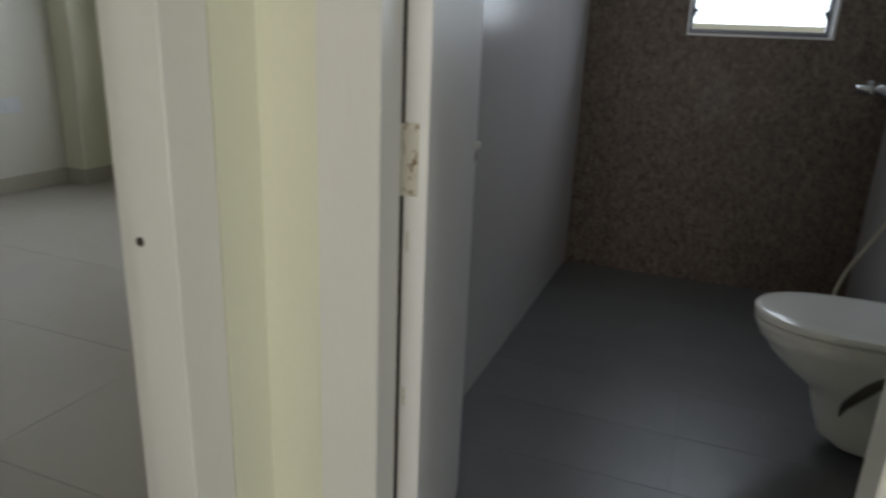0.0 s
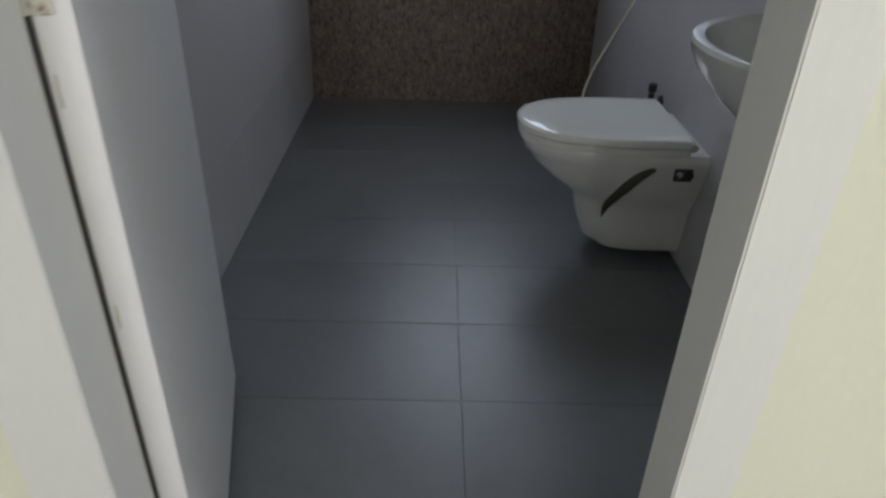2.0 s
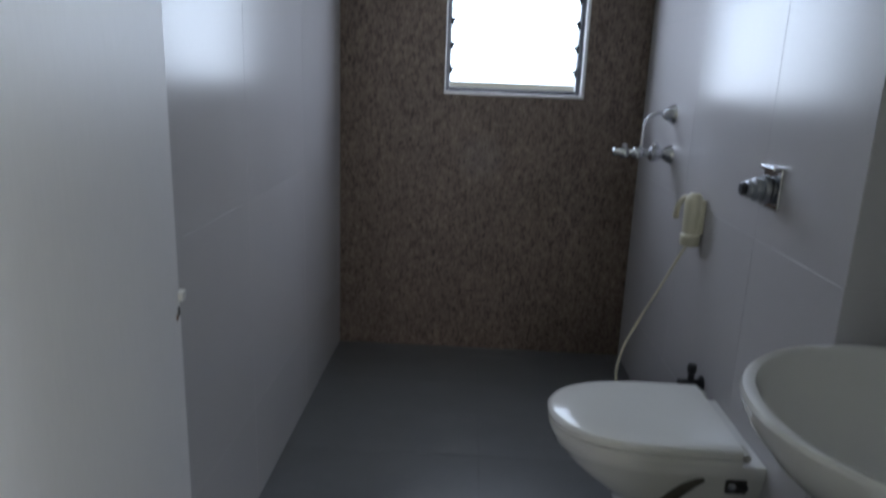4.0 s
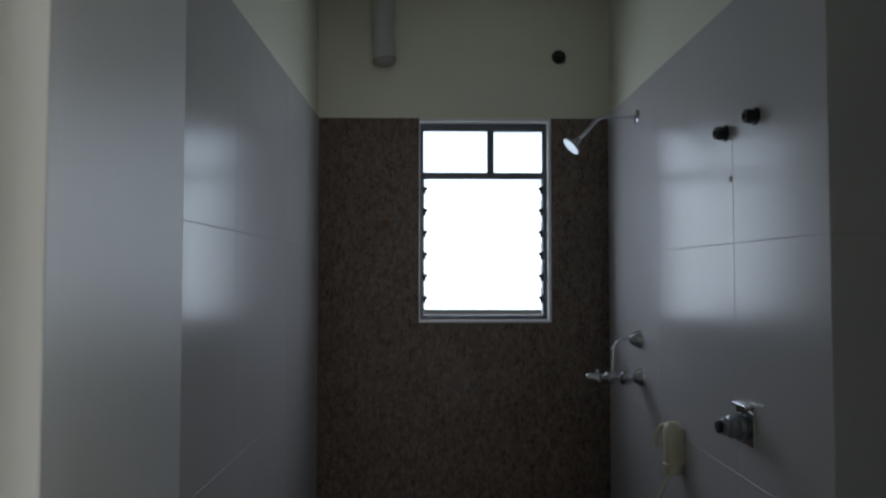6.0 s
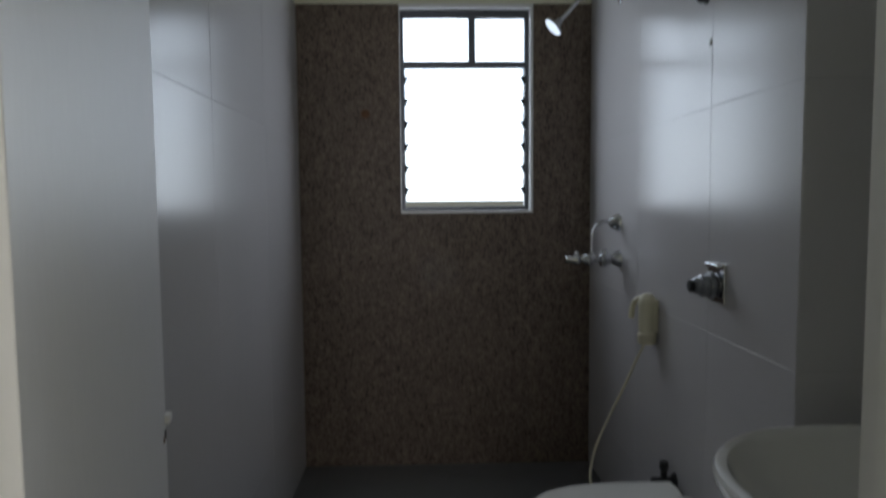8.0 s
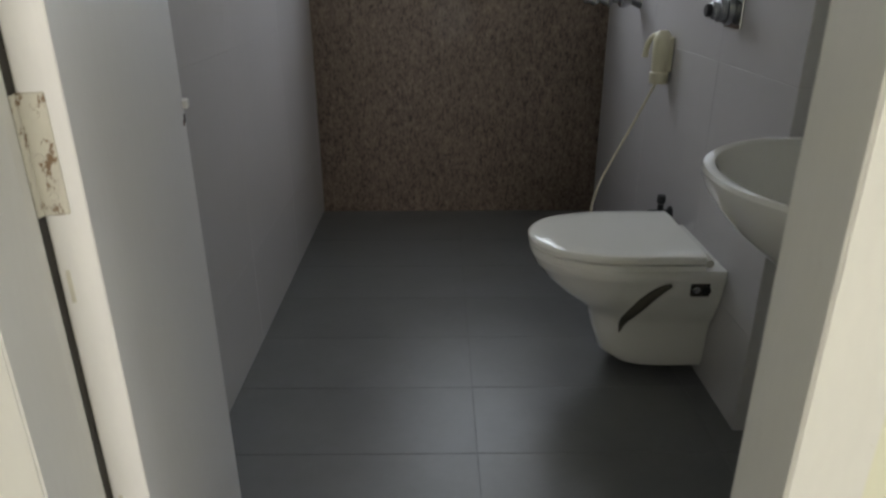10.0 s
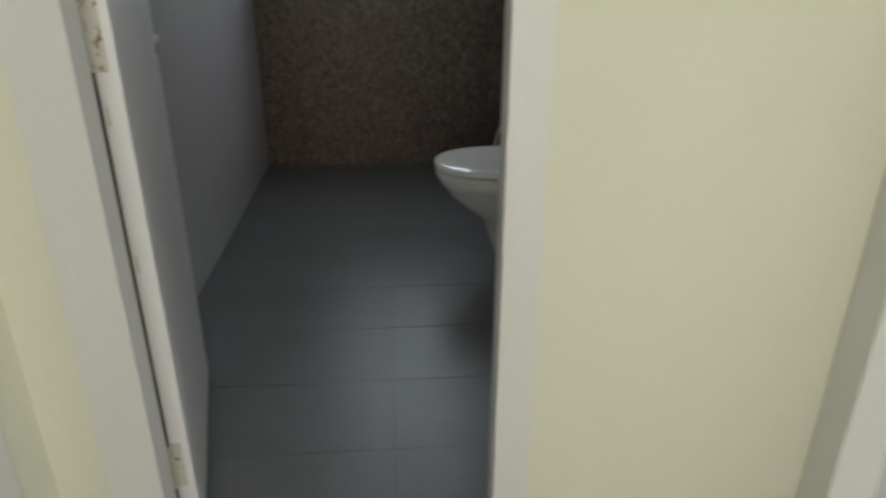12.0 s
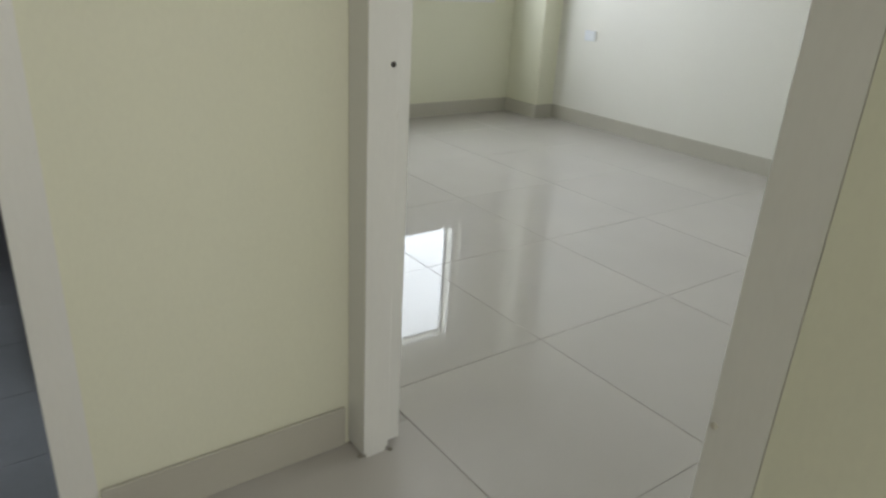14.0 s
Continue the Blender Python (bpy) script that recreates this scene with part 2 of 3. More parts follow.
def boxes(name, mat, spans, parent=None, label="", bevel=0.0, kind="", category=""):
    bm = bmesh.new()
    for lo, hi in spans:
        box(bm, lo, hi, bevel)
    return part(name, bm, mat, parent, label, kind=kind, category=category)


def setting(name, mat, spans, label, bevel=0.0):
    return boxes(name, mat, spans, None, label, bevel, "structure", name.rsplit("_", 1)[0].replace("_", " "))


# ---- plan ----
BX0, BX1, BX2 = 0.0, 1.318, 1.49          # bath: left wall, right wall, right wall beside the basin
BY0, BY1, BYE = 0.300, 1.222, 2.95         # bath: door wall, return, end wall
LZ = 0.055                                 # floor of lobby and rooms, a step above the bath floor
LX0, LX1, LY = 0.105, 1.395, 0.195         # lobby
CZ = 2.75
TILE_TOP = 2.10
TH = 0.008                                # tile thickness

# floors and ceilings
OX = 1.575                                # room side of the bathroom's wall
setting("floor_bath", FLOOR_GROUT, [((-0.1, 0.25, -0.12), (OX, 3.05, -0.002))], "dark grey tiled bathroom floor, one step down")
setting("floor_lobby", GLOSS_GROUT, [((-0.12, -3.0, -0.1), (1.50, 0.25, LZ - 0.003))], "ivory polished tile floor of the lobby")
setting("floor_right_room", GLOSS_GROUT, [((1.50, -1.6, -0.1), (4.8, 3.45, LZ - 0.003))], "ivory polished tile floor of an empty room")
setting("floor_left_room", GLOSS_GROUT, [((-3.75, -1.6, -0.1), (-0.12, 3.3, LZ - 0.003))], "ivory polished tile floor of an empty room")
setting("ceiling_bath", CEILING, [((-0.008, 0.301, 2.66), (OX, 3.05, 2.80))], "plain painted bathroom ceiling")
setting("ceiling_lobby", CEILING, [((-0.12, -3.0, CZ), (1.50, 0.195, CZ + 0.12))], "plain painted ceiling of the lobby")
setting("ceiling_right_room", CEILING, [((OX, -1.6, CZ), (4.8, 3.45, CZ + 0.12)), ((1.50, -1.6, CZ), (OX, 0.195, CZ + 0.12))], "plain painted ceiling of an empty room")
setting("ceiling_left_room", CEILING, [((-3.75, -1.6, CZ), (-0.12, 3.3, CZ + 0.12))], "plain painted ceiling of an empty room")

# bathroom walls; the plaster stands behind the tiles
WX0, WX1, WZ0, WZ1 = 0.455, 1.055, 1.17, 2.10   # window opening
setting("wall_bath_left", CREAM, [((-0.12, 0.300, -0.003), (-TH, BYE + 0.008, 2.66))], "cream plaster wall above grey tiles")
setting("wall_bath_end", CREAM, [((-0.12, BYE + TH, -0.003), (WX0, 3.13, 2.66)), ((WX1, BYE + TH, -0.003), (OX, 3.13, 2.66)),
                                ((WX0, BYE + TH, -0.003), (WX1, 3.13, WZ0)), ((WX0, BYE + TH, WZ1), (WX1, 3.13, 2.66))],
        "cream plaster wall above brown flecked tiles, with a louvred window")
setting("wall_bath_right", CREAM, [((BX1 + 0.012, BY1 + TH, -0.003), (OX, BYE + TH, 2.66)), ((BX2 + TH, 0.300, -0.003), (OX, BY1 + TH, 2.66))],
        "cream plaster wall above grey tiles, set back beside the basin")
setting("wall_bath_door", CREAM, [((-0.12, LY, -0.003), (0.190, 0.300, CZ)), ((0.885, LY, -0.003), (1.488, 0.300, CZ)), ((0.190, LY, 2.10), (0.885, 0.300, CZ))],
        "cream painted wall with the bathroom doorway")
setting("tile_bed_sides", GROUT, [((-TH, 0.303, 0), (-0.0008, BYE, TILE_TOP - 0.002)), ((BX1 + 0.0008, BY1 + 0.002, 0), (BX1 + 0.012, BYE, 2.112)),
                                  ((BX1 + 0.004, BY1 + 0.0008, 0), (BX2, BY1 + TH, 2.112)), ((BX2 + 0.0008, 0.303, 0), (BX2 + TH, BY1, 2.112))], "grey tile grout")
setting("tile_bed_end", BROWN_GROUT, [((0, BYE + 0.0006, 0), (WX0, BYE + TH, TILE_TOP - 0.002)), ((WX1, BYE + 0.0006, 0), (BX1, BYE + TH, TILE_TOP - 0.002)),
                                      ((WX0, BYE + 0.0006, 0), (WX1, BYE + TH, WZ0))], "brown tile grout")

# lobby side walls with doorways
setting("wall_lobby_right", CREAM, [((LX1, -0.683, 2.10), (1.488, 0.195, CZ)), ((LX1, -3.0, LZ - 0.05), (1.488, -0.683, CZ))], "cream painted wall beside a doorway")
setting("wall_lobby_left", CREAM, [((0.005, -0.765, 2.10), (LX0, 0.195, CZ)), ((0.005, -3.0, LZ - 0.05), (LX0, -0.765, CZ)),
                                       ((0.005, 0.1125, LZ - 0.05), (LX0, 0.195, 2.10))], "cream painted wall beside a doorway")
# out of view; the opening is made up to let the fill lamp in
setting("wall_lobby_back", CREAM, [((LX0, -3.0, -0.05), (0.2, -2.88, CZ)), ((1.2, -3.0, -0.05), (LX1, -2.88, CZ)),
                                  ((0.2, -3.0, -0.05), (1.2, -2.88, 0.9)), ((0.2, -3.0, 2.1), (1.2, -2.88, CZ))], "unseen cream back wall with an opening for the fill lamp")

# right room
RX, RY = 4.59, 3.22
setting("wall_right_room_far", CREAM, [((OX, RY, -0.05), (2.6, RY + 0.18, CZ)), ((4.05, RY, -0.05), (4.8, RY + 0.18, CZ)),
                                      ((2.6, RY, -0.05), (4.05, RY + 0.18, 0.965)), ((2.6, RY, 2.055), (4.05, RY + 0.18, CZ))], "cream painted wall with a window")
# the opening between y -1.3 and -0.2 is made up for a fill lamp
setting("wall_right_room_side", WHITE_WALL, [((RX, -0.2, -0.05), (4.8, RY, CZ)), ((RX, -1.5, -0.05), (4.8, -1.3, CZ)),
                                             ((RX, -1.3, -0.05), (4.8, -0.2, 0.9)), ((RX, -1.3, 2.1), (4.8, -0.2, CZ))], "off-white painted wall")
setting("wall_right_room_near", CREAM, [((1.50, -1.62, -0.05), (4.8, -1.5, CZ))], "cream painted wall")
setting("pillar_right_room", CREAM, [((4.42, 2.87, -0.05), (RX, RY, CZ))], "cream painted corner pillar")
# left room
QX, QY = -3.45, 3.12
setting("wall_left_room_far", CREAM, [((QX, QY, -0.05), (-2.7, QY + 0.18, CZ)), ((-1.5, QY, -0.05), (-0.12, QY + 0.18, CZ)),
                                     ((-2.7, QY, -0.05), (-1.5, QY + 0.18, 0.9)), ((-2.7, QY, 1.84), (-1.5, QY + 0.18, CZ))], "cream painted wall with a window")
setting("wall_left_room_side", WHITE_WALL, [((QX - 0.15, -1.5, -0.05), (QX, QY + 0.18, CZ))], "off-white painted wall")
setting("wall_left_room_near", CREAM, [((QX, -1.62, -0.05), (0.005, -1.5, CZ))], "cream painted wall")
setting("pillar_left_room", CREAM, [((QX, 2.85, -0.05), (-3.28, QY, CZ))], "cream painted corner pillar")

# outside
setting("ground", GROUND, [((-400, -400, -6.4), (400, 400, -6.2))], "dusty open ground far below")


def tile_grid(parent, mat, name, axis, at, out, u_cuts, z_cuts, thick, joint=0.003, bevel=0.0006, skip=(), tilt=0.0):
    """Separate tiles on a wall (axis x or y) or a floor (axis z); out is the side on which their face lies."""
    cache, rng = {}, random.Random(len(u_cuts) * 7 + len(z_cuts))
    for (u0, u1) in zip(u_cuts, u_cuts[1:]):
        for (v0, v1) in zip(z_cuts, z_cuts[1:]):
            pieces = [(u0, u1, v0, v1)]
            for (s0, s1, w0, w1) in skip:
                cut = []
                for (a0, a1, b0, b1) in pieces:
                    if a1 <= s0 or a0 >= s1 or b1 <= w0 or b0 >= w1:
                        cut.append((a0, a1, b0, b1))
                        continue
                    if a0 < s0:
                        cut.append((a0, s0, b0, b1))
                    if a1 > s1:
                        cut.append((s1, a1, b0, b1))
                    if b0 < w0:
                        cut.append((max(a0, s0), min(a1, s1), b0, w0))
                    if b1 > w1:
                        cut.append((max(a0, s0), min(a1, s1), w1, b1))
                pieces = cut
            for (a0, a1, b0, b1) in pieces:
                w, h = a1 - a0 - joint, b1 - b0 - joint
                if w < 0.01 or h < 0.01:
                    continue
                key = (round(w, 4), round(h, 4))
                if key not in cache:
                    bm = bmesh.new()
                    if axis == "x":
                        box(bm, (-thick / 2, -w / 2, -h / 2), (thick / 2, w / 2, h / 2), bevel)
                    elif axis == "y":
                        box(bm, (-w / 2, -thick / 2, -h / 2), (w / 2, thick / 2, h / 2), bevel)
                    else:
                        box(bm, (-w / 2, -h / 2, -thick / 2), (w / 2, h / 2, thick / 2), bevel)
                    finish(bm)
                    me = bpy.data.meshes.new(name)
                    bm.to_mesh(me)
                    bm.free()
                    me.materials.append(mat)
                    cache[key] = me
                ob = new(name, cache[key])
                cu, cv, cn = (a0 + a1) / 2, (b0 + b1) / 2, at - out * thick / 2
                ob.location = {"x": (cn, cu, cv), "y": (cu, cn, cv), "z": (cu, cv, cn)}[axis]
                if tilt:
                    a, b = rng.uniform(-tilt, tilt), rng.uniform(-tilt, tilt)
                    ob.rotation_euler = {"x": (0, radians(a), radians(b)), "y": (radians(a), 0, radians(b)), "z": (radians(a), radians(b), 0)}[axis]
                ob.parent = parent


def cuts(start, stop, anchor, step):
    inner = [anchor + k * step for k in range(-40, 41) if start + 0.01 < anchor + k * step < stop - 0.01]
    return [start, *inner, stop]


def find(name):
    return bpy.data.objects[name]


# ---- window of the bathroom ----
def bath_window():
    win = thing("window_1", "aluminium window with glass louvres under two fixed panes", "window", (0.755, 3.0, WZ0))
    win["kind"] = "structure"
    x0, x1, z0, z1 = WX0, WX1, WZ0, WZ1
    y0 = BYE - 0.004
    boxes("window_reveal", REVEAL, [((x0, y0, z0), (x0 + 0.003, 2.984, z1)), ((x1 - 0.012, y0, z0), (x1, 3.13, z1)),
                                    ((x0 + 0.003, y0, z0), (x1 - 0.012, 3.13, z0 + 0.010)), ((x0 + 0.003, y0, z1 - 0.016), (x1 - 0.012, 3.13, z1))], win, "white marble reveal")
    a0, a1, b0, b1 = x0 + 0.0005, x1 - 0.013, z0 + 0.011, z1 - 0.017
    y1, y2 = 2.995, 3.03
    bm = bmesh.new()
    f = 0.019
    for lo, hi in (((a0, y1, b0), (a0 + f, y2, b1)), ((a1 - f, y1, b0), (a1, y2, b1)), ((a0 + f, y1, b0), (a1 - f, y2, b0 + f)),
                   ((a0 + f, y1, b1 - 0.035), (a1 - f, y2, b1)), ((a0 + f, y1, 1.828), (a1 - f, y2, 1.858))):
        box(bm, lo, hi, 0.002)
    box(bm, (0.768, y1, 1.858), (0.800, y2, b1 - 0.035), 0.002)
    part("window_frame", bm, ALU, win, "dark aluminium frame")
    for lo, hi in (((a0 + f, 3.000, 1.858), (0.768, 3.014, b1 - 0.035)), ((0.800, 3.000, 1.858), (a1 - f, 3.004, b1 - 0.035))):
        p = boxes("pane", GLASS, [(lo, hi)], win)
        p.visible_shadow = False
    # louvres
    n = 6
    for k in range(n):
        zc = 1.828 - 0.050 - k * 0.1005
        bm = bmesh.new()
        box(bm, (a0 + f + 0.004, -0.001, -0.0515), (a1 - f - 0.004, 0.001, 0.0515))
        bmesh.ops.transform(bm, matrix=Matrix.Translation((0, 3.022, zc)) @ Matrix.Rotation(radians(-14), 4, "X"), verts=bm.verts)
        p = part("louvre", bm, GLASS, win)
        p.visible_shadow = False
        for xx, s in ((a0 + f, 1), (a1 - f, -1)):
            bm = bmesh.new()
            box(bm, (-0.002, -0.006, -0.020), (0.002, 0.006, 0.020), 0.001)
            box(bm, (0.0, -0.016, -0.006), (0.016, -0.006, 0.010), 0.002)
            box(bm, (0.0, -0.012, -0.022), (0.009, -0.004, -0.004), 0.002)
            m = Matrix.Translation((xx + s * 0.002, 3.008, zc)) @ Matrix.Diagonal((s, 1, 1, 1)) @ Matrix.Rotation(radians(-14), 4, "X")
            bmesh.ops.transform(bm, matrix=m, verts=bm.verts)
            part("louvre_clip", bm, BLACK, win)


bath_window()


def room_window(name, x0, x1, y, z0, z1):
    win = thing(name, "window with a white frame, two glass sashes and daylight outside", "window", ((x0 + x1) / 2, y, z0))
    win["kind"] = "structure"
    f = 0.04
    boxes("window_frame", REVEAL, [((x0, y + 0.05, z0), (x0 + f, y + 0.10, z1)), ((x1 - f, y + 0.05, z0), (x1, y + 0.10, z1)),
                                   ((x0 + f, y + 0.05, z0), (x1 - f, y + 0.10, z0 + f)), ((x0 + f, y + 0.05, z1 - f), (x1 - f, y + 0.10, z1)),
                                   (((x0 + x1) / 2 - f / 2, y + 0.05, z0 + f), ((x0 + x1) / 2 + f / 2, y + 0.10, z1 - f))], win)
    boxes("window_trim", REVEAL, [((x0 - 0.15, y - 0.012, z0 - 0.1), (x0, y, z1 + 0.13)), ((x1, y - 0.012, z0 - 0.1), (x1 + 0.17, y, z1 + 0.13)),
                                  ((x0, y - 0.012, z0 - 0.1), (x1, y, z0)), ((x0, y - 0.012, z1), (x1, y, z1 + 0.13))], win, "white band round the opening")
    for a, b in ((x0 + f, (x0 + x1) / 2 - f / 2), ((x0 + x1) / 2 + f / 2, x1 - f)):
        p = boxes("pane", GLASS, [((a, y + 0.07, z0 + f), (b, y + 0.075, z1 - f))], win)
        p.visible_shadow = False


room_window("window_2", 2.6, 4.05, RY, 0.965, 2.055)
room_window("window_3", -2.7, -1.5, QY, 0.9, 1.84)


# ---- door frames ----
def bath_door():
    fr = thing("door_frame_1", "cream painted wooden frame of the bathroom doorway", "door frame", (0.53, 0.3, 0))
    fr["kind"] = "structure"
    y0, y1, y2 = 0.192, 0.274, 0.340
    for outline in ([(0.187, y0), (0.271, y0), (0.258, y1), (0.2475, y1), (0.2475, y2), (0.187, y2)],
                    [(0.888, y0), (0.888, y2), (0.866, y2), (0.866, y1), (0.832, y1), (0.828, y0)]):
        bm = bmesh.new()
        ring_loft(bm, [[(x, y, z) for x, y in outline] for z in (-0.002, 2.095)])
        tall = [e for e in bm.edges if abs(e.verts[0].co.z - e.verts[1].co.z) > 1]
        bmesh.ops.bevel(bm, geom=tall, offset=0.002, segments=2, affect="EDGES")
        part("jamb", bm, FRAME, fr)
    boxes("frame_head", FRAME, [((0.262, y0 + 0.001, 2.03), (0.828, y1, 2.095)), ((0.245, y1, 2.045), (0.866, y2, 2.095))], fr, bevel=0.002)
    boxes("threshold", SKIRT, [((0.262, 0.192, -0.05), (0.828, 0.262, LZ + 0.003))], fr, "worn stone threshold", 0.003)
    # dark strip added so the hinge gap reads as deep shade
    boxes("gap_lining", DARK, [((0.2476, 0.300, 0.0), (0.2480, 0.338, 2.09))], fr, "dark strip painting the shade inside the hinge gap")
    for z in (0.157, 0.919, 1.78):
        boxes("hinge_plate", HINGE, [((0.2482, 0.2728, z), (0.2560, 0.2746, z + 0.046)), ((0.2480, 0.2728, z + 0.048), (0.2563, 0.2746, z + 0.098))], fr, "painted-over steel hinge plate with rust", 0.0006)
    # leaf
    piv = Vector((0.2486, 0.3085, 0))
    end = Vector((0.1185, 0.896, 0))
    d = (end - piv)
    width = d.length
    ang = math.atan2(d.y, d.x)
    leaf = thing("door_1", "white painted flush door standing open into the bathroom against the tiled wall", "door", (piv.x, piv.y, 0.018))
    leaf["kind"] = "structure"
    m = Matrix.Translation((piv.x, piv.y, 0)) @ Matrix.Rotation(ang, 4, "Z")
    bm = bmesh.new()
    box(bm, (0, -0.033, 0.018), (width, 0, 2.04), 0.0018, 2)
    bmesh.ops.transform(bm, matrix=m, verts=bm.verts)
    part("door_panel", bm, LEAF, leaf)
    for z in (0.157, 0.919, 1.78):
        bm = bmesh.new()
        box(bm, (-0.0022, -0.0200, z), (0.0006, 0.002, z + 0.098), 0.001)
        corners = [e for e in bm.edges if abs(e.verts[0].co.x - e.verts[1].co.x) > 0.002 and min(v.co.y for v in e.verts) < -0.018]
        bmesh.ops.bevel(bm, geom=corners, offset=0.006, segments=3, affect="EDGES")
        turned(bm, [(0.0042, z + 0.001), (0.0042, z + 0.097)], Matrix.Translation((-0.004, 0.003, 0)), 10)
        bmesh.ops.transform(bm, matrix=m, verts=bm.verts)
        hinge = part("hinge", bm, HINGE, leaf, "painted-over steel hinge with rust", True)
        for k, dz in enumerate((0.016, 0.048, 0.082)):
            bm = bmesh.new()
            turned(bm, [(0.0036, 0), (0.003, 0.0012)], Matrix.Translation((-0.0022, -0.011 + 0.004 * (k % 2), z + dz)) @ Matrix.Rotation(radians(-90), 4, "Y"), 10)
            bmesh.ops.transform(bm, matrix=m, verts=bm.verts)
            part("screw", bm, HINGE, hinge, "", True)
    bm = bmesh.new()
    box(bm, (width - 0.012, -0.041, 0.894), (width + 0.011, -0.016, 0.908), 0.002, 2)
    bmesh.ops.transform(bm, matrix=m, verts=bm.verts)
    part("latch", bm, FRAME, leaf, "small painted latch block")
    bm = bmesh.new()
    box(bm, (width - 0.018, -0.0345, 0.872), (width - 0.008, -0.0320, 0.886), 0.0008)
    bmesh.ops.transform(bm, matrix=m, verts=bm.verts)
    part("latch_hole", bm, DARK, leaf, "dark square hole for the latch")
    bm = bmesh.new()
    turned(bm, [(0.0055, 0), (0.0045, 0.0012)], m @ Matrix.Translation((width - 0.026, -0.0332, 0.874)) @ Matrix.Rotation(radians(90), 4, "X"), 12)
    part("screw_mark", bm, RUST, leaf, "small rusty screw mark", True)
    bm = bmesh.new()
    turned(bm, [(0.006, -0.006), (0.0065, 0.004), (0.003, 0.007)], Matrix.Translation((width, -0.018, 0.883)) @ Matrix.Rotation(radians(90), 4, "Y"), 10)
    bmesh.ops.transform(bm, matrix=m, verts=bm.verts)
    part("latch_bolt", bm, RUST, leaf, "rusty latch bolt", True)
    for z in (0.60, 0.84):
        bm = bmesh.new()
        box(bm, (-0.0008, -0.0090, z), (0.0004, -0.0055, z + 0.030), 0.0003)
        bmesh.ops.transform(bm, matrix=m, verts=bm.verts)
        part("paint_chip", bm, HINGE, leaf, "small chip in the paint")


bath_door()


def side_frame(name, x0, x1, room_side, y0, y1):
    """A doorway in a side wall: jambs along x, the opening between y0 and y1."""
    fr = thing(name, "cream painted wooden door frame, empty, chipped at the foot", "door frame", ((x0 + x1) / 2, (y0 + y1) / 2, LZ))
    fr["kind"] = "structure"
    xr = x0 + 0.062 if room_side > 0 else x1 - 0.062
    for yo, yi, yr in ((y1 + 0.072, y1, y1 + 0.014), (y0 - 0.065, y0, y0 - 0.014)):
        bm = bmesh.new()
        a, b = sorted((yo, yi))
        lo, hi = (x0, xr) if room_side > 0 else (xr, x1)
        box(bm, (lo, a, LZ + 0.0105), (hi, b, 2.095), 0.0015)
        box(bm, (lo + 0.007, a, LZ - 0.002), (hi - 0.006, b, LZ + 0.0135), 0.003)
        # the foot, worn back in steps
        foot = (yi + (yo - yi) * 0.12, yo)
        box(bm, (lo + 0.001, min(foot), LZ + 0.004), (hi - 0.002, max(foot), LZ + 0.012), 0.002)
        a, b = sorted((yo, yr))
        lo, hi = (xr - 0.001, x1) if room_side > 0 else (x0, xr + 0.001)
        box(bm, (lo, a, LZ + 0.012), (hi, b, 2.095), 0.002)
        part("jamb", bm, FRAME, fr)
    boxes("frame_head", FRAME, [((x0 + 0.001, y0, 2.03), (x1 - 0.001, y1, 2.095))], fr, bevel=0.002)
    return fr


fr2 = side_frame("door_frame_2", 1.3956, 1.494, 1, -0.618, 0.122)
fr3 = side_frame("door_frame_3", 0.010, 0.1044, -1, -0.700, 0.040)


def disc_mark(name, mat, place, normal, r, depth, parent=None, label="", category="", sides=12):
    bm = bmesh.new()
    turned(bm, [(r, -depth), (r, 0.0006), (r * 0.8, 0.0012)], Vector(normal).to_track_quat("Z", "Y").to_matrix().to_4x4(), sides)
    bmesh.ops.transform(bm, matrix=Matrix.Translation(place), verts=bm.verts)
    return part(name, bm, mat, parent, label, True, category=category)


disc_mark("strike_hole", DARK, (1.447, 0.1215, 0.898), (0, -1, 0), 0.0055, 0.002, fr2, "dark latch hole")
disc_mark("screw_hole", HINGE, (1.3952, -0.6255, 0.624), (-1, 0, 0), 0.0042, 0.002, fr2, "rusty screw hole")
disc_mark("strike_hole", DARK, (0.055, 0.0395, 0.897), (0, -1, 0), 0.0055, 0.002, fr3, "dark latch hole")

# ---- skirting ----
setting("skirting_lobby", SKIRT, [((0.892, 0.186, LZ), (1.385, 0.1945, LZ + 0.1)), ((0.115, 0.186, LZ), (0.183, 0.1945, LZ + 0.1)), ((0.1055, 0.1135, LZ), (0.1145, 0.1945, LZ + 0.1)),
                                  ((1.386, -2.88, LZ), (1.3945, -0.686, LZ + 0.1)), ((0.1055, -2.88, LZ), (0.1145, -0.768, LZ + 0.1))],
        "taupe tile skirting", 0.0015)
setting("skirting_right_room", SKIRT, [((OX, RY - 0.010, LZ), (4.408, RY - 0.001, LZ + 0.1)), ((4.410, 2.86, LZ), (4.419, RY - 0.001, LZ + 0.1)),
                                       ((4.421, 2.86, LZ), (RX - 0.011, 2.869, LZ + 0.1)), ((RX - 0.010, -1.49, LZ), (RX - 0.001, 2.869, LZ + 0.1))],
        "taupe tile skirting", 0.0015)
setting("skirting_left_room", SKIRT, [((-3.27, QY - 0.010, LZ), (-0.13, QY - 0.001, LZ + 0.1)), ((-3.279, 2.84, LZ), (-3.271, QY - 0.001, LZ + 0.1)),
                                      ((QX + 0.011, 2.84, LZ), (-3.281, 2.849, LZ + 0.1)), ((QX + 0.001, -1.49, LZ), (QX + 0.010, 2.849, LZ + 0.1))],
        "taupe tile skirting", 0.0015)


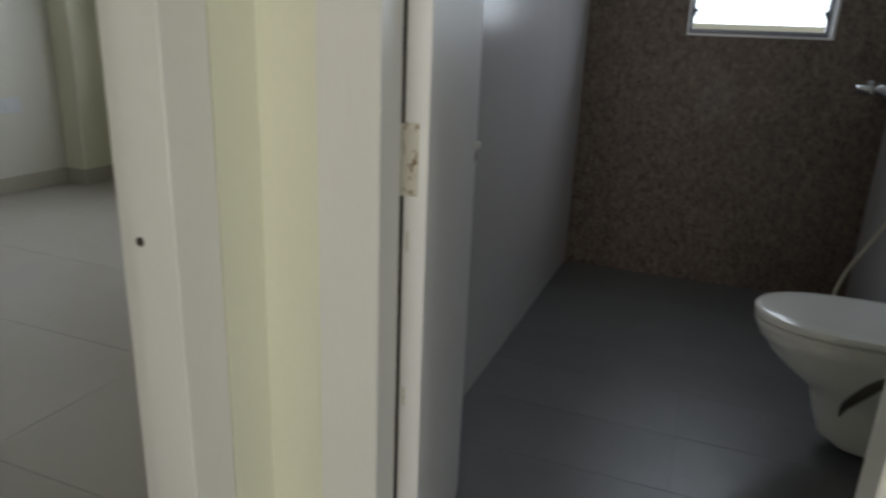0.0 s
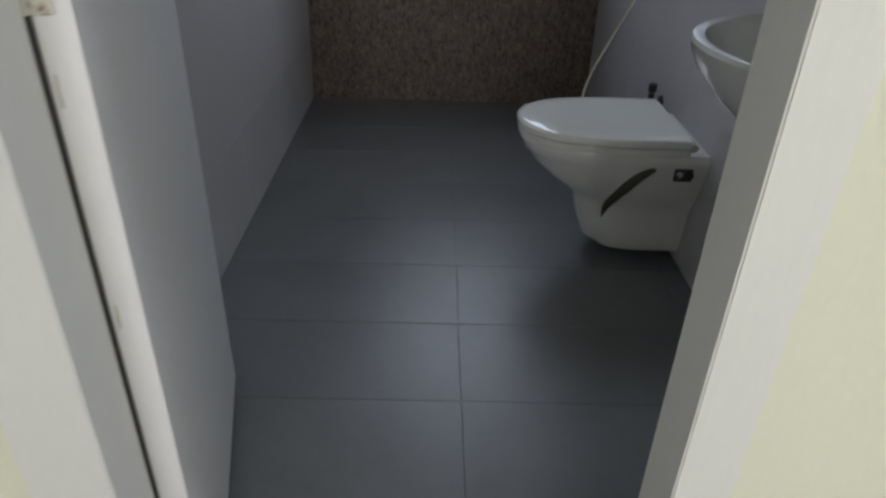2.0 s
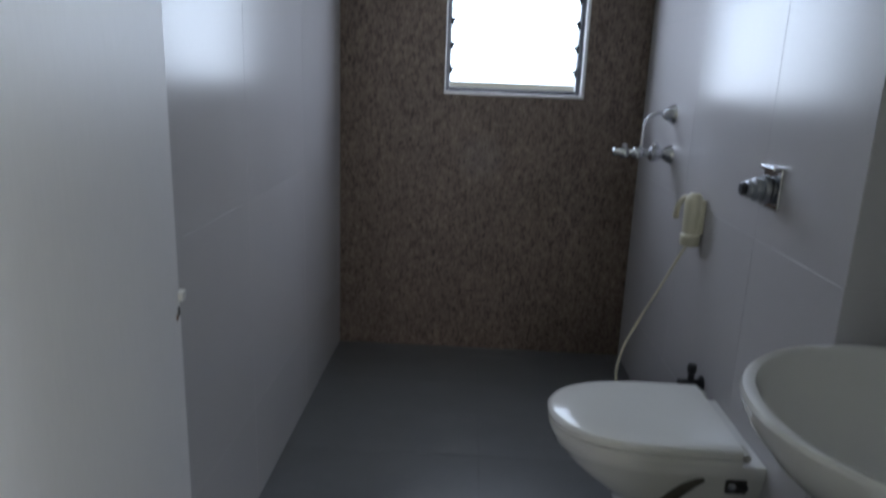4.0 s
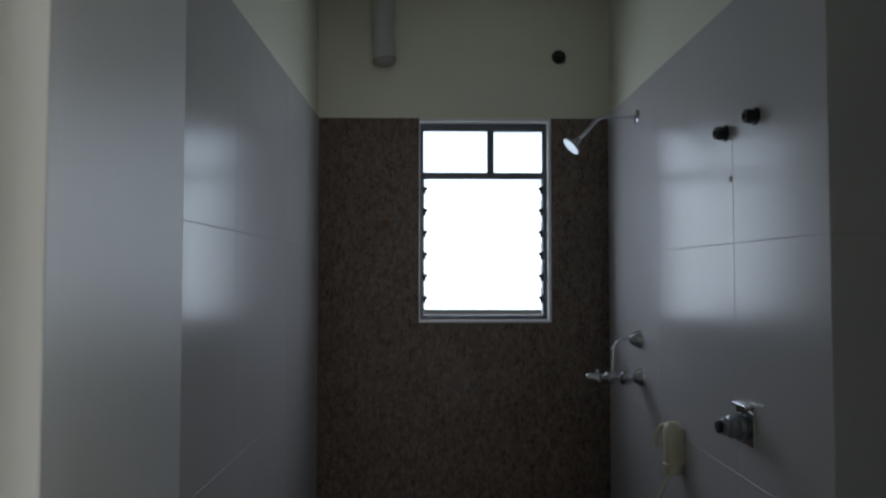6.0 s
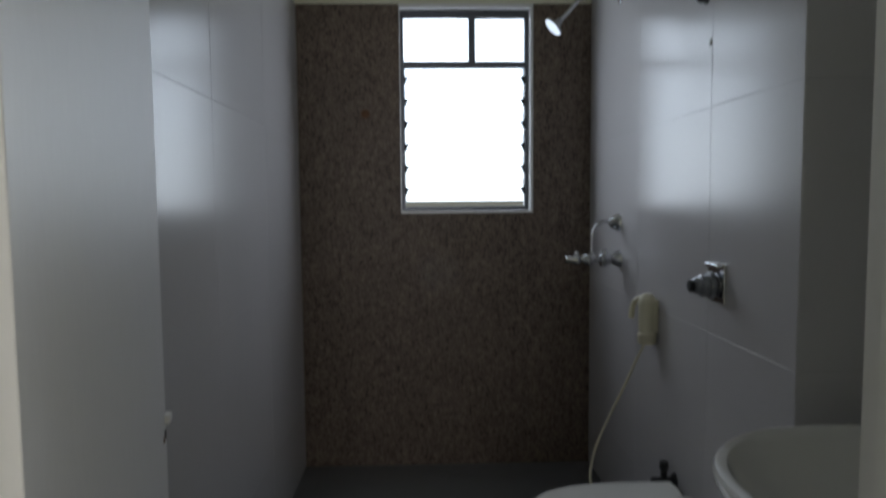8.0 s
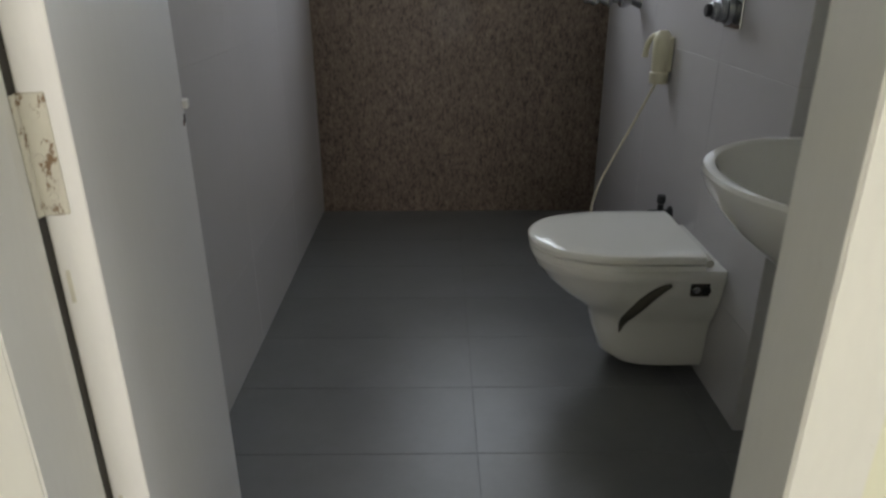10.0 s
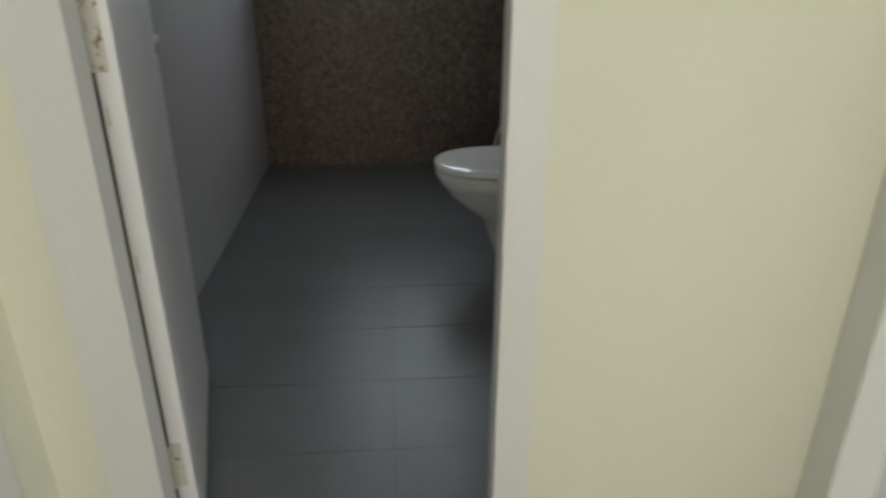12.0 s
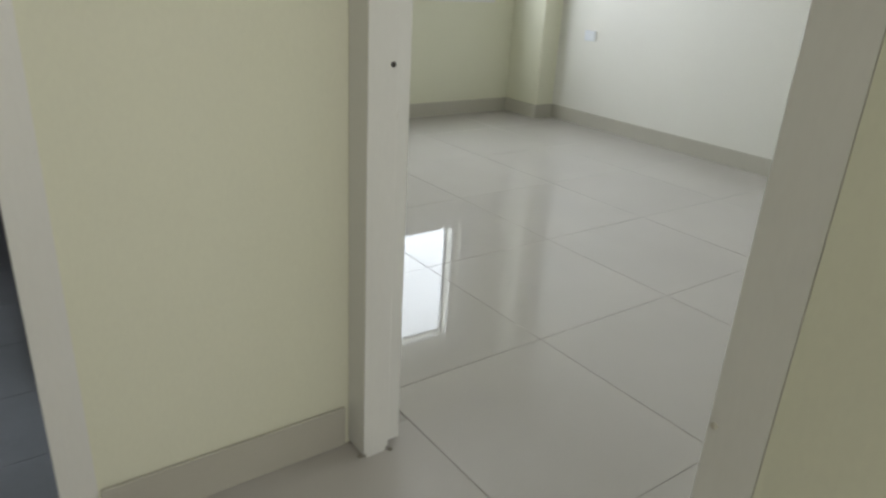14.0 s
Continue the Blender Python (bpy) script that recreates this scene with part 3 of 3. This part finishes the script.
# ---- toilet ----
def d_outline(xf, hw, xb, cy, n=28, power=2.3, straight=0.4):
    """A rounded front at xf, straight sides back to xb; points go round once."""
    pts = []
    xs = xf + (xb - xf) * (1 - straight)
    for i in range(n + 1):
        a = math.pi * (i / n) - math.pi / 2
        c, s = math.cos(a), math.sin(a)
        pts.append((xs - (xs - xf) * abs(c) ** (2 / power), cy + hw * math.copysign(abs(s) ** (2 / power), s)))
    return [(xb, cy - hw)] + pts + [(xb, cy + hw)]


def toilet():
    cy, xb = 1.575, BX1 - 0.0005
    wc = thing("toilet", "white wall-hung toilet with the lid closed, above dark grey floor tiles", "toilet", (1.1, cy, 0.06))
    bm = bmesh.new()
    levels = ((0.030, 1.105, 0.080, 2.6), (0.036, 1.068, 0.097, 2.6), (0.065, 1.034, 0.108, 2.6), (0.13, 1.014, 0.112, 2.5), (0.178, 1.000, 0.118, 2.4),
                          (0.200, 0.990, 0.128, 2.3), (0.228, 0.950, 0.143, 2.3), (0.262, 0.906, 0.157, 2.3), (0.300, 0.866, 0.1675, 2.3), (0.332, 0.842, 0.174, 2.3), (0.337, 0.836, 0.1765, 2.3),
                          (0.362, 0.827, 0.178, 2.3), (0.369, 0.831, 0.175, 2.3))
    rings = []
    for z, xf, hw, pw in levels:
        rings.append([(x, y, z) for x, y in d_outline(xf, hw, xb, cy, power=pw, straight=0.38)])
    ring_loft(bm, rings)
    bowl = part("bowl", bm, CERAMIC, wc, "white glazed bowl", True)
    bm = bmesh.new()
    ring_loft(bm, [[(x, y, z) for x, y in d_outline(xf, hw, 1.258, cy, straight=0.34)] for z, xf, hw in
                   ((0.371, 0.827, 0.180), (0.373, 0.822, 0.184), (0.387, 0.821, 0.184), (0.389, 0.825, 0.181))])
    part("seat", bm, SEAT, wc, "white plastic seat", True)
    bm = bmesh.new()
    ring_loft(bm, [[(x, y, z) for x, y in d_outline(xf, hw, 1.256, cy, straight=0.34)] for z, xf, hw in
                   ((0.392, 0.825, 0.181), (0.394, 0.819, 0.185), (0.406, 0.818, 0.185), (0.4125, 0.823, 0.181), (0.4155, 0.834, 0.171), (0.4165, 0.886, 0.14))])
    lid = part("lid", bm, SEAT, wc, "white plastic lid", True)
    for s in (-1, 1):
        bm = bmesh.new()
        turned(bm, [(0.011, -0.022), (0.012, 0), (0.011, 0.022)], Matrix.Translation((1.268, cy + s * 0.155, 0.392)) @ Matrix.Rotation(radians(90), 4, "X"), 14)
        part("hinge", bm, SKIRT, lid, "greyish plastic hinge pin", True)

    def side_at(x, z):
        """Half the width of the bowl where x and z meet its side."""
        for (z0, f0, h0, p0), (z1, f1, h1, p1) in zip(levels, levels[1:]):
            if z0 <= z <= z1:
                k = (z - z0) / (z1 - z0)
                xf, hw, pw = f0 + (f1 - f0) * k, h0 + (h1 - h0) * k, p0 + (p1 - p0) * k
                xs = xf + (xb - xf) * 0.62
                return hw * (1 - max(0.0, (xs - x) / (xs - xf)) ** pw) ** (1 / pw)
        return 0.15

    # painted shade of the moulded side cut, and fixing bolt on the near side
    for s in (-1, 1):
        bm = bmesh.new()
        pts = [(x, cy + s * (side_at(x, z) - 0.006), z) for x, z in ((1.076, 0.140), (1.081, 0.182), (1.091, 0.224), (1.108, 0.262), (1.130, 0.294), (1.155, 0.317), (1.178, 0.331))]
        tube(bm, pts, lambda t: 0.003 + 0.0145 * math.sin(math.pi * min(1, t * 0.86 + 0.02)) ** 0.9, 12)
        part("side_groove", bm, GROOVE, bowl, "dark tube painting the shade of the hollow in the side", True)
        # raised dark block in place of the bolt recess's shade
        bm = bmesh.new()
        m = Matrix.Translation((1.256, cy + s * 0.1705, 0.316)) @ Matrix.Rotation(radians(-90 * s), 4, "X")
        box(bm, (-0.027, -0.020, -0.002), (0.024, 0.019, 0.0065), 0.004, 2)
        bmesh.ops.transform(bm, matrix=m, verts=bm.verts)
        part("bolt_hole", bm, DARK, bowl, "dark block painting the shade of the bolt recess", True)
        bm = bmesh.new()
        m = Matrix.Translation((1.242, cy + s * 0.1765, 0.318)) @ Matrix.Rotation(radians(-90 * s), 4, "X")
        turned(bm, [(0.010, 0), (0.010, 0.005), (0.005, 0.006), (0.005, 0.013)], m, 8)
        part("bolt", bm, CHROME, bowl, "chrome fixing bolt", True)
        bm = bmesh.new()
        turned(bm, [(0.0125, 0), (0.0125, 0.006), (0.008, 0.007), (0.008, 0.002)], Matrix.Translation((1.268, cy + s * 0.1765, 0.316)) @ Matrix.Rotation(radians(-90 * s), 4, "X"), 14)
        part("bolt_sleeve", bm, BLACK, bowl, "round black sleeve", True)
    return wc


toilet()


# ---- basin ----
def basin():
    cy, xf, xb = 0.865, 1.016, BX2 - 0.0005
    ba = thing("wash_basin", "white rounded ceramic wash basin fixed to the tiled wall, empty", "wash basin", (1.4, cy, 0.55))
    bm = bmesh.new()
    prof = [(0.550, 0.26, 0.11), (0.556, 0.235, 0.125), (0.59, 0.185, 0.160), (0.64, 0.115, 0.205), (0.69, 0.055, 0.243), (0.735, 0.018, 0.270), (0.763, 0.003, 0.284),
            (0.778, 0.0, 0.287), (0.785, 0.004, 0.284), (0.786, 0.014, 0.276), (0.782, 0.026, 0.265), (0.768, 0.034, 0.256), (0.74, 0.048, 0.240),
            (0.70, 0.085, 0.205), (0.67, 0.125, 0.165), (0.655, 0.18, 0.11), (0.650, 0.225, 0.05)]
    rings = []
    for k, (z, dx, hw) in enumerate(prof):
        back = xb if k < 9 else (xb - 0.075 if k < 12 else xb - 0.085 - dx * 0.3)
        back = xb - 0.004 if k == 8 else back
        rings.append([(x, y, z) for x, y in d_outline(xf + dx, hw, max(back, xf + dx + 0.04), cy, 32, 2.1, 0.30)])
    ring_loft(bm, rings, True, True)
    bowl = part("bowl", bm, CERAMIC, ba, "white glazed bowl", True)
    bm = bmesh.new()
    turned(bm, [(0.022, 0.0), (0.022, 0.003), (0.016, 0.004)], Matrix.Translation((1.305, cy, 0.6505)), 18)
    part("drain", bm, CHROME, bowl, "chrome waste outlet", True)
    return ba


basin()


# ---- fittings on the right wall ----
def along(place, direction):
    return Matrix.Translation(place) @ Vector(direction).to_track_quat("Z", "Y").to_matrix().to_4x4()


def mixer():
    mx = thing("shower_mixer", "chrome wall mixer with a bend pipe above, fixed to grey tiles", "tap", (BX1, 2.48, 1.0))
    bm = bmesh.new()
    turned(bm, [(0.036, 0), (0.035, 0.006), (0.022, 0.030), (0.013, 0.040)], along((BX1, 2.49, 1.138), (-1, 0, 0)), 20)
    part("flange", bm, CHROME, mx, "", True)
    bm = bmesh.new()
    tube(bm, [(BX1 - 0.035, 2.49, 1.138), (BX1 - 0.060, 2.49, 1.140), (BX1 - 0.092, 2.49, 1.122), (BX1 - 0.106, 2.488, 1.085), (BX1 - 0.110, 2.485, 1.00)], 0.0070, 12)
    part("bend_pipe", bm, CHROME, mx, "", True)
    bm = bmesh.new()
    turned(bm, [(0.034, 0), (0.033, 0.006), (0.020, 0.028), (0.017, 0.034)], along((BX1, 2.475, 0.995), (-1, 0, 0)), 20)
    part("flange", bm, CHROME, mx, "", True)
    bm = bmesh.new()
    turned(bm, [(0.016, 0.03), (0.028, 0.048), (0.031, 0.062), (0.028, 0.076), (0.014, 0.084), (0.013, 0.100), (0.024, 0.108), (0.027, 0.122),
                (0.021, 0.138), (0.014, 0.146), (0.013, 0.156), (0.021, 0.164), (0.022, 0.178), (0.015, 0.188), (0.016, 0.208), (0.012, 0.214)],
           along((BX1, 2.475, 0.995), (-1, 0, 0.0)), 8)
    part("valve_body", bm, CHROME, mx, "", True)
    bm = bmesh.new()
    turned(bm, [(0.012, 0.018), (0.013, 0.030), (0.008, 0.042)], along((BX1 - 0.062, 2.475, 0.995), (0, -0.3, 1)), 12)
    part("knob", bm, CHROME, mx, "", True)
    bm = bmesh.new()
    turned(bm, [(0.011, 0.016), (0.012, 0.026), (0.007, 0.038)], along((BX1 - 0.174, 2.475, 0.995), (0, -0.3, 1)), 12)
    part("knob", bm, CHROME, mx, "", True)


mixer()


def flush_valve():
    v = thing("stop_valve", "chrome concealed valve with a square plate on grey tiles", "valve", (BX1, 1.585, 1.01))
    bm = bmesh.new()
    box(bm, (BX1 - 0.006, 1.550, 0.960), (BX1, 1.650, 1.060), 0.002, 2)
    part("plate", bm, CHROME, v, "square chrome plate")
    bm = bmesh.new()
    box(bm, (BX1 - 0.024, 1.556, 1.052), (BX1 - 0.005, 1.630, 1.062), 0.002, 2)
    part("lip", bm, CHROME, v)
    bm = bmesh.new()
    turned(bm, [(0.030, 0.0034), (0.030, 0.0084), (0.024, 0.0101), (0.024, 0.0143), (0.036, 0.0160), (0.036, 0.0235), (0.034, 0.0286), (0.027, 0.0302), (0.026, 0.0395),
                (0.029, 0.0412), (0.028, 0.0470), (0.021, 0.0504), (0.020, 0.0554), (0.022, 0.0571), (0.021, 0.0622), (0.015, 0.0655), (0.011, 0.0664)],
           along((BX1, 1.600, 1.003), (-1, 0, 0)), 16)
    part("spindle", bm, DULL_CHROME, v, "stepped chrome spindle", True)
    bm = bmesh.new()
    turned(bm, [(0.0165, 0.0655), (0.0165, 0.074), (0.013, 0.077)], along((BX1, 1.600, 1.003), (-1, 0, 0)), 16)
    part("cap", bm, BLACK, v, "black end cap", True)


flush_valve()


def shower():
    sh = thing("shower", "small chrome shower head on a bent arm above grey tiles", "shower", (BX1, 2.5, 2.0))
    bm = bmesh.new()
    turned(bm, [(0.028, 0), (0.027, 0.004), (0.012, 0.008)], along((BX1, 2.5, 2.003), (-1, 0, 0)), 20)
    part("flange", bm, CHROME, sh, "", True)
    bm = bmesh.new()
    tube(bm, [(BX1 - 0.004, 2.5, 2.003), (1.24, 2.5, 2.003), (1.175, 2.5, 1.999), (1.142, 2.5, 1.972), (1.112, 2.5, 1.938), (1.080, 2.5, 1.906)], 0.0078, 12)
    part("arm", bm, CHROME, sh, "", True)
    bm = bmesh.new()
    turned(bm, [(0.010, -0.014), (0.013, 0.0), (0.018, 0.014), (0.038, 0.024), (0.040, 0.027), (0.040, 0.031), (0.038, 0.033)], along((1.080, 2.5, 1.906), (-0.80, -0.10, -0.75)), 24)
    part("rose", bm, DULL_CHROME, sh, "round dull chrome rose", True)


shower()


def sprayer():
    sp = thing("hand_sprayer", "cream plastic hand sprayer on a wall hook with a hose", "hand sprayer", (BX1, 2.06, 0.75))
    bm = bmesh.new()
    ring = []
    for z, w, d in ((0.752, 0.024, 0.026), (0.757, 0.028, 0.029), (0.786, 0.029, 0.030), (0.790, 0.024, 0.025), (0.80, 0.025, 0.026), (0.86, 0.027, 0.028),
                    (0.890, 0.028, 0.028), (0.908, 0.024, 0.023), (0.918, 0.012, 0.014)):
        ring.append([(1.286 + d * math.cos(a), 2.055 + w * math.copysign(abs(math.sin(a)) ** 0.7, math.sin(a)), z) for a in [2 * math.pi * (i + 0.5) / 20 for i in range(20)]])
    ring_loft(bm, ring)
    part("handle", bm, CREAM_PLASTIC, sp, "cream plastic handle", True)
    bm = bmesh.new()
    tube(bm, [(1.282, 2.062, 0.906), (1.262, 2.080, 0.898), (1.250, 2.092, 0.872), (1.246, 2.096, 0.832)], lambda t: 0.008 + 0.002 * t, 12)
    part("nozzle", bm, CREAM_PLASTIC, sp, "", True)
    bm = bmesh.new()
    box(bm, (1.300, 2.030, 0.79), (BX1 - 0.001, 2.078, 0.90), 0.004, 2)
    part("wall_hook", bm, CREAM_PLASTIC, sp, "cream plastic hook")
    bm = bmesh.new()
    tube(bm, [(1.284, 2.062, 0.757), (1.262, 2.085, 0.69), (1.225, 2.10, 0.595), (1.178, 2.108, 0.49), (1.13, 2.10, 0.385), (1.104, 2.06, 0.29), (1.125, 1.97, 0.23), (1.20, 1.90, 0.23), (1.268, 1.875, 0.29), (1.281, 1.872, 0.345)], 0.0045, 10)
    part("hose", bm, CREAM_PLASTIC, sp, "thin cream hose", True)


sprayer()


def angle_valve():
    a = thing("angle_valve", "small black angle valve behind the toilet", "valve", (BX1, 1.872, 0.365))
    bm = bmesh.new()
    turned(bm, [(0.024, 0), (0.022, 0.006), (0.012, 0.012), (0.012, 0.07), (0.009, 0.074)], along((BX1, 1.872, 0.365), (-1, 0, 0)), 16)
    turned(bm, [(0.010, -0.03), (0.010, 0.02)], along((BX1 - 0.035, 1.872, 0.375), (0, 0, 1)), 12)
    part("valve_body", bm, BLACK, a, "", True)
    bm = bmesh.new()
    turned(bm, [(0.013, 0.015), (0.015, 0.025), (0.013, 0.04)], along((BX1 - 0.035, 1.872, 0.385), (0, 0, 1)), 8)
    part("knob", bm, BLACK, a, "", True)


angle_valve()

for y, z in ((1.700, 1.770), (1.525, 1.776)):
    pl = thing("pipe_plug", "round black plastic plug closing a water outlet in grey tiles", "pipe plug", (BX1, y, z), "outlets above the toilet")
    bm = bmesh.new()
    turned(bm, [(0.022, 0), (0.022, 0.004), (0.017, 0.006), (0.017, 0.028), (0.013, 0.031), (0.010, 0.031), (0.010, 0.012)], along((BX1, y, z), (-1, 0, 0)), 18)
    part("cap", bm, BLACK, pl, "", True)
    bm = bmesh.new()
    turned(bm, [(0.018, 0.010), (0.019, 0.013), (0.019, 0.019), (0.018, 0.022)], along((BX1, y, z), (-1, 0, 0)), 8)
    part("rim", bm, BLACK, pl, "", True)

# upper end wall: pipe stub and hole
st = thing("drain_pipe", "grey plastic drain pipe coming down from the ceiling, cut off", "pipe", (0.29, 2.89, 2.4))
bm = bmesh.new()
tube(bm, [(0.292, 2.895, 2.66), (0.292, 2.895, 2.55), (0.292, 2.897, 2.46), (0.300, 2.90, 2.352)], 0.052, 24, 4)
part("pipe", bm, PVC, st, "", True)
bm = bmesh.new()
turned(bm, [(0.030, -0.016), (0.046, -0.008), (0.0535, 0.002), (0.0535, 0.016)], along((0.300, 2.90, 2.342), (-0.12, -0.1, 1)), 24)
part("pipe_end", bm, CEMENT, st, "rough grey sealed end", True)
hole = thing("wall_hole", "dark round hole in the plaster with a pipe end in it", "hole", (1.095, BYE, 2.385))
bm = bmesh.new()
turned(bm, [(0.030, -0.004), (0.033, 0.004), (0.026, 0.010), (0.022, 0.006)], along((1.095, BYE + TH, 2.385), (0, -1, 0)), 14)
part("hole_rim", bm, DARK, hole, "", True)
bm = bmesh.new()
tube(bm, [(1.095, BYE, 2.38), (1.10, BYE - 0.02, 2.370), (1.112, BYE - 0.03, 2.352)], 0.009, 8)
part("pipe_end", bm, BLACK, hole, "", True)

# small marks on the tiles
# grey disc for a faint smudge on the right wall
disc_mark("screw_hole", CEMENT, (BX1 - 0.0005, 1.672, 1.642), (-1, 0, 0), 0.009, 0.001, None, "small grey smudge on a grey tile", "screw hole")
disc_mark("drilled_hole", RUST, (0.30, BYE - 0.0005, 1.617), (0, -1, 0), 0.020, 0.001, None, "round brown patch on the brown tile wall", "patch")


def switch_plate(place, normal, w, h):
    s = thing("socket_plate", "white plastic socket plate low on a painted wall", "socket", place)
    nx = normal
    bm = bmesh.new()
    lo = (min(place[0], place[0] + nx * 0.010), place[1] - w / 2, place[2] - h / 2)
    hi = (max(place[0], place[0] + nx * 0.010), place[1] + w / 2, place[2] + h / 2)
    box(bm, lo, hi, 0.003, 2)
    part("plate", bm, SWITCH, s)
    for k in (-0.25, 0.25):
        bm = bmesh.new()
        x0, x1 = sorted((place[0] + nx * 0.009, place[0] + nx * 0.014))
        box(bm, (x0, place[1] + k * w - w * 0.16, place[2] - h * 0.3), (x1, place[1] + k * w + w * 0.16, place[2] + h * 0.3), 0.002)
        part("rocker", bm, SWITCH, s)


switch_plate((RX, 2.56, 0.69), -1, 0.10, 0.07)
switch_plate((QX, 2.42, 0.60), 1, 0.30, 0.10)

# ---- cement left at the foot of the frames ----
for x, y, size in ((1.392, 0.132, 0.006), (1.462, 0.120, 0.006), (0.894, 0.183, 0.009)):
    bm = bmesh.new()
    bmesh.ops.create_icosphere(bm, subdivisions=2, radius=size)
    for v in bm.verts:
        v.co *= 1 + 0.35 * noise.noise(v.co * 90 + Vector((x * 10, y, 0)))
        v.co.z *= 0.45
    bmesh.ops.transform(bm, matrix=Matrix.Translation((x, y, LZ + 0.002)), verts=bm.verts)
    part("cement_crumb", bm, CEMENT, None, "crumb of grey cement dropped beside a door frame", True, category="cement", group="crumbs at the door frames")

# ---- tiles, last ----
zc, zr = [0.0, 0.3, 0.9, 1.5, TILE_TOP], [0.0, 0.27, 0.87, 1.47, 2.115]
J = 0.0012
tile_grid(find("wall_bath_left"), WALL_TILE, "tile", "x", 0.0, 1, cuts(0.302, BYE, 1.69, 0.6), zc, TH, J, tilt=0.03)
tile_grid(find("wall_bath_right"), WALL_TILE, "tile", "x", BX1, -1, cuts(BY1, BYE, 1.66, 0.6), zr, 0.012, J, tilt=0.03)
tile_grid(find("wall_bath_right"), WALL_TILE, "tile", "x", BX2, -1, cuts(0.302, BY1, 1.07, 0.6), zr, TH, J, tilt=0.03)
tile_grid(find("wall_bath_right"), WALL_TILE, "tile", "y", BY1, -1, [BX1 + 0.002, BX2], zr, TH, J, tilt=0.03)
tile_grid(find("wall_bath_end"), MOSAIC, "tile", "y", BYE, -1, cuts(0.0, BX1, 0.755, 0.6), cuts(0.0, TILE_TOP, 0.3, 0.3), TH, 0.0008, 0.0003, [(WX0, WX1, WZ0, WZ1)])
tile_grid(find("floor_bath"), FLOOR_TILE, "tile", "z", 0.0, 1, [0.0, 0.657, 1.257, BX2], cuts(0.302, BYE, 0.855, 0.285), 0.010, 0.0014, 0.0005)
tile_grid(find("floor_lobby"), GLOSS_TILE, "tile", "z", LZ, 1, cuts(-0.10, 1.557, 0.985, 0.6), cuts(-2.9, 0.192, -0.40, 0.6), 0.009, 0.0018, 0.0005)
tile_grid(find("floor_right_room"), GLOSS_TILE, "tile", "z", LZ, 1, cuts(1.557, RX, 2.105, 0.6), cuts(-1.5, RY, 0.316, 0.6), 0.009, 0.0018, 0.0005, tilt=0.06)
tile_grid(find("floor_left_room"), GLOSS_TILE, "tile", "z", LZ, 1, cuts(QX, -0.12, -0.4, 0.6), cuts(-1.5, QY, 0.47, 0.6), 0.009, 0.0018, 0.0005, tilt=0.06)
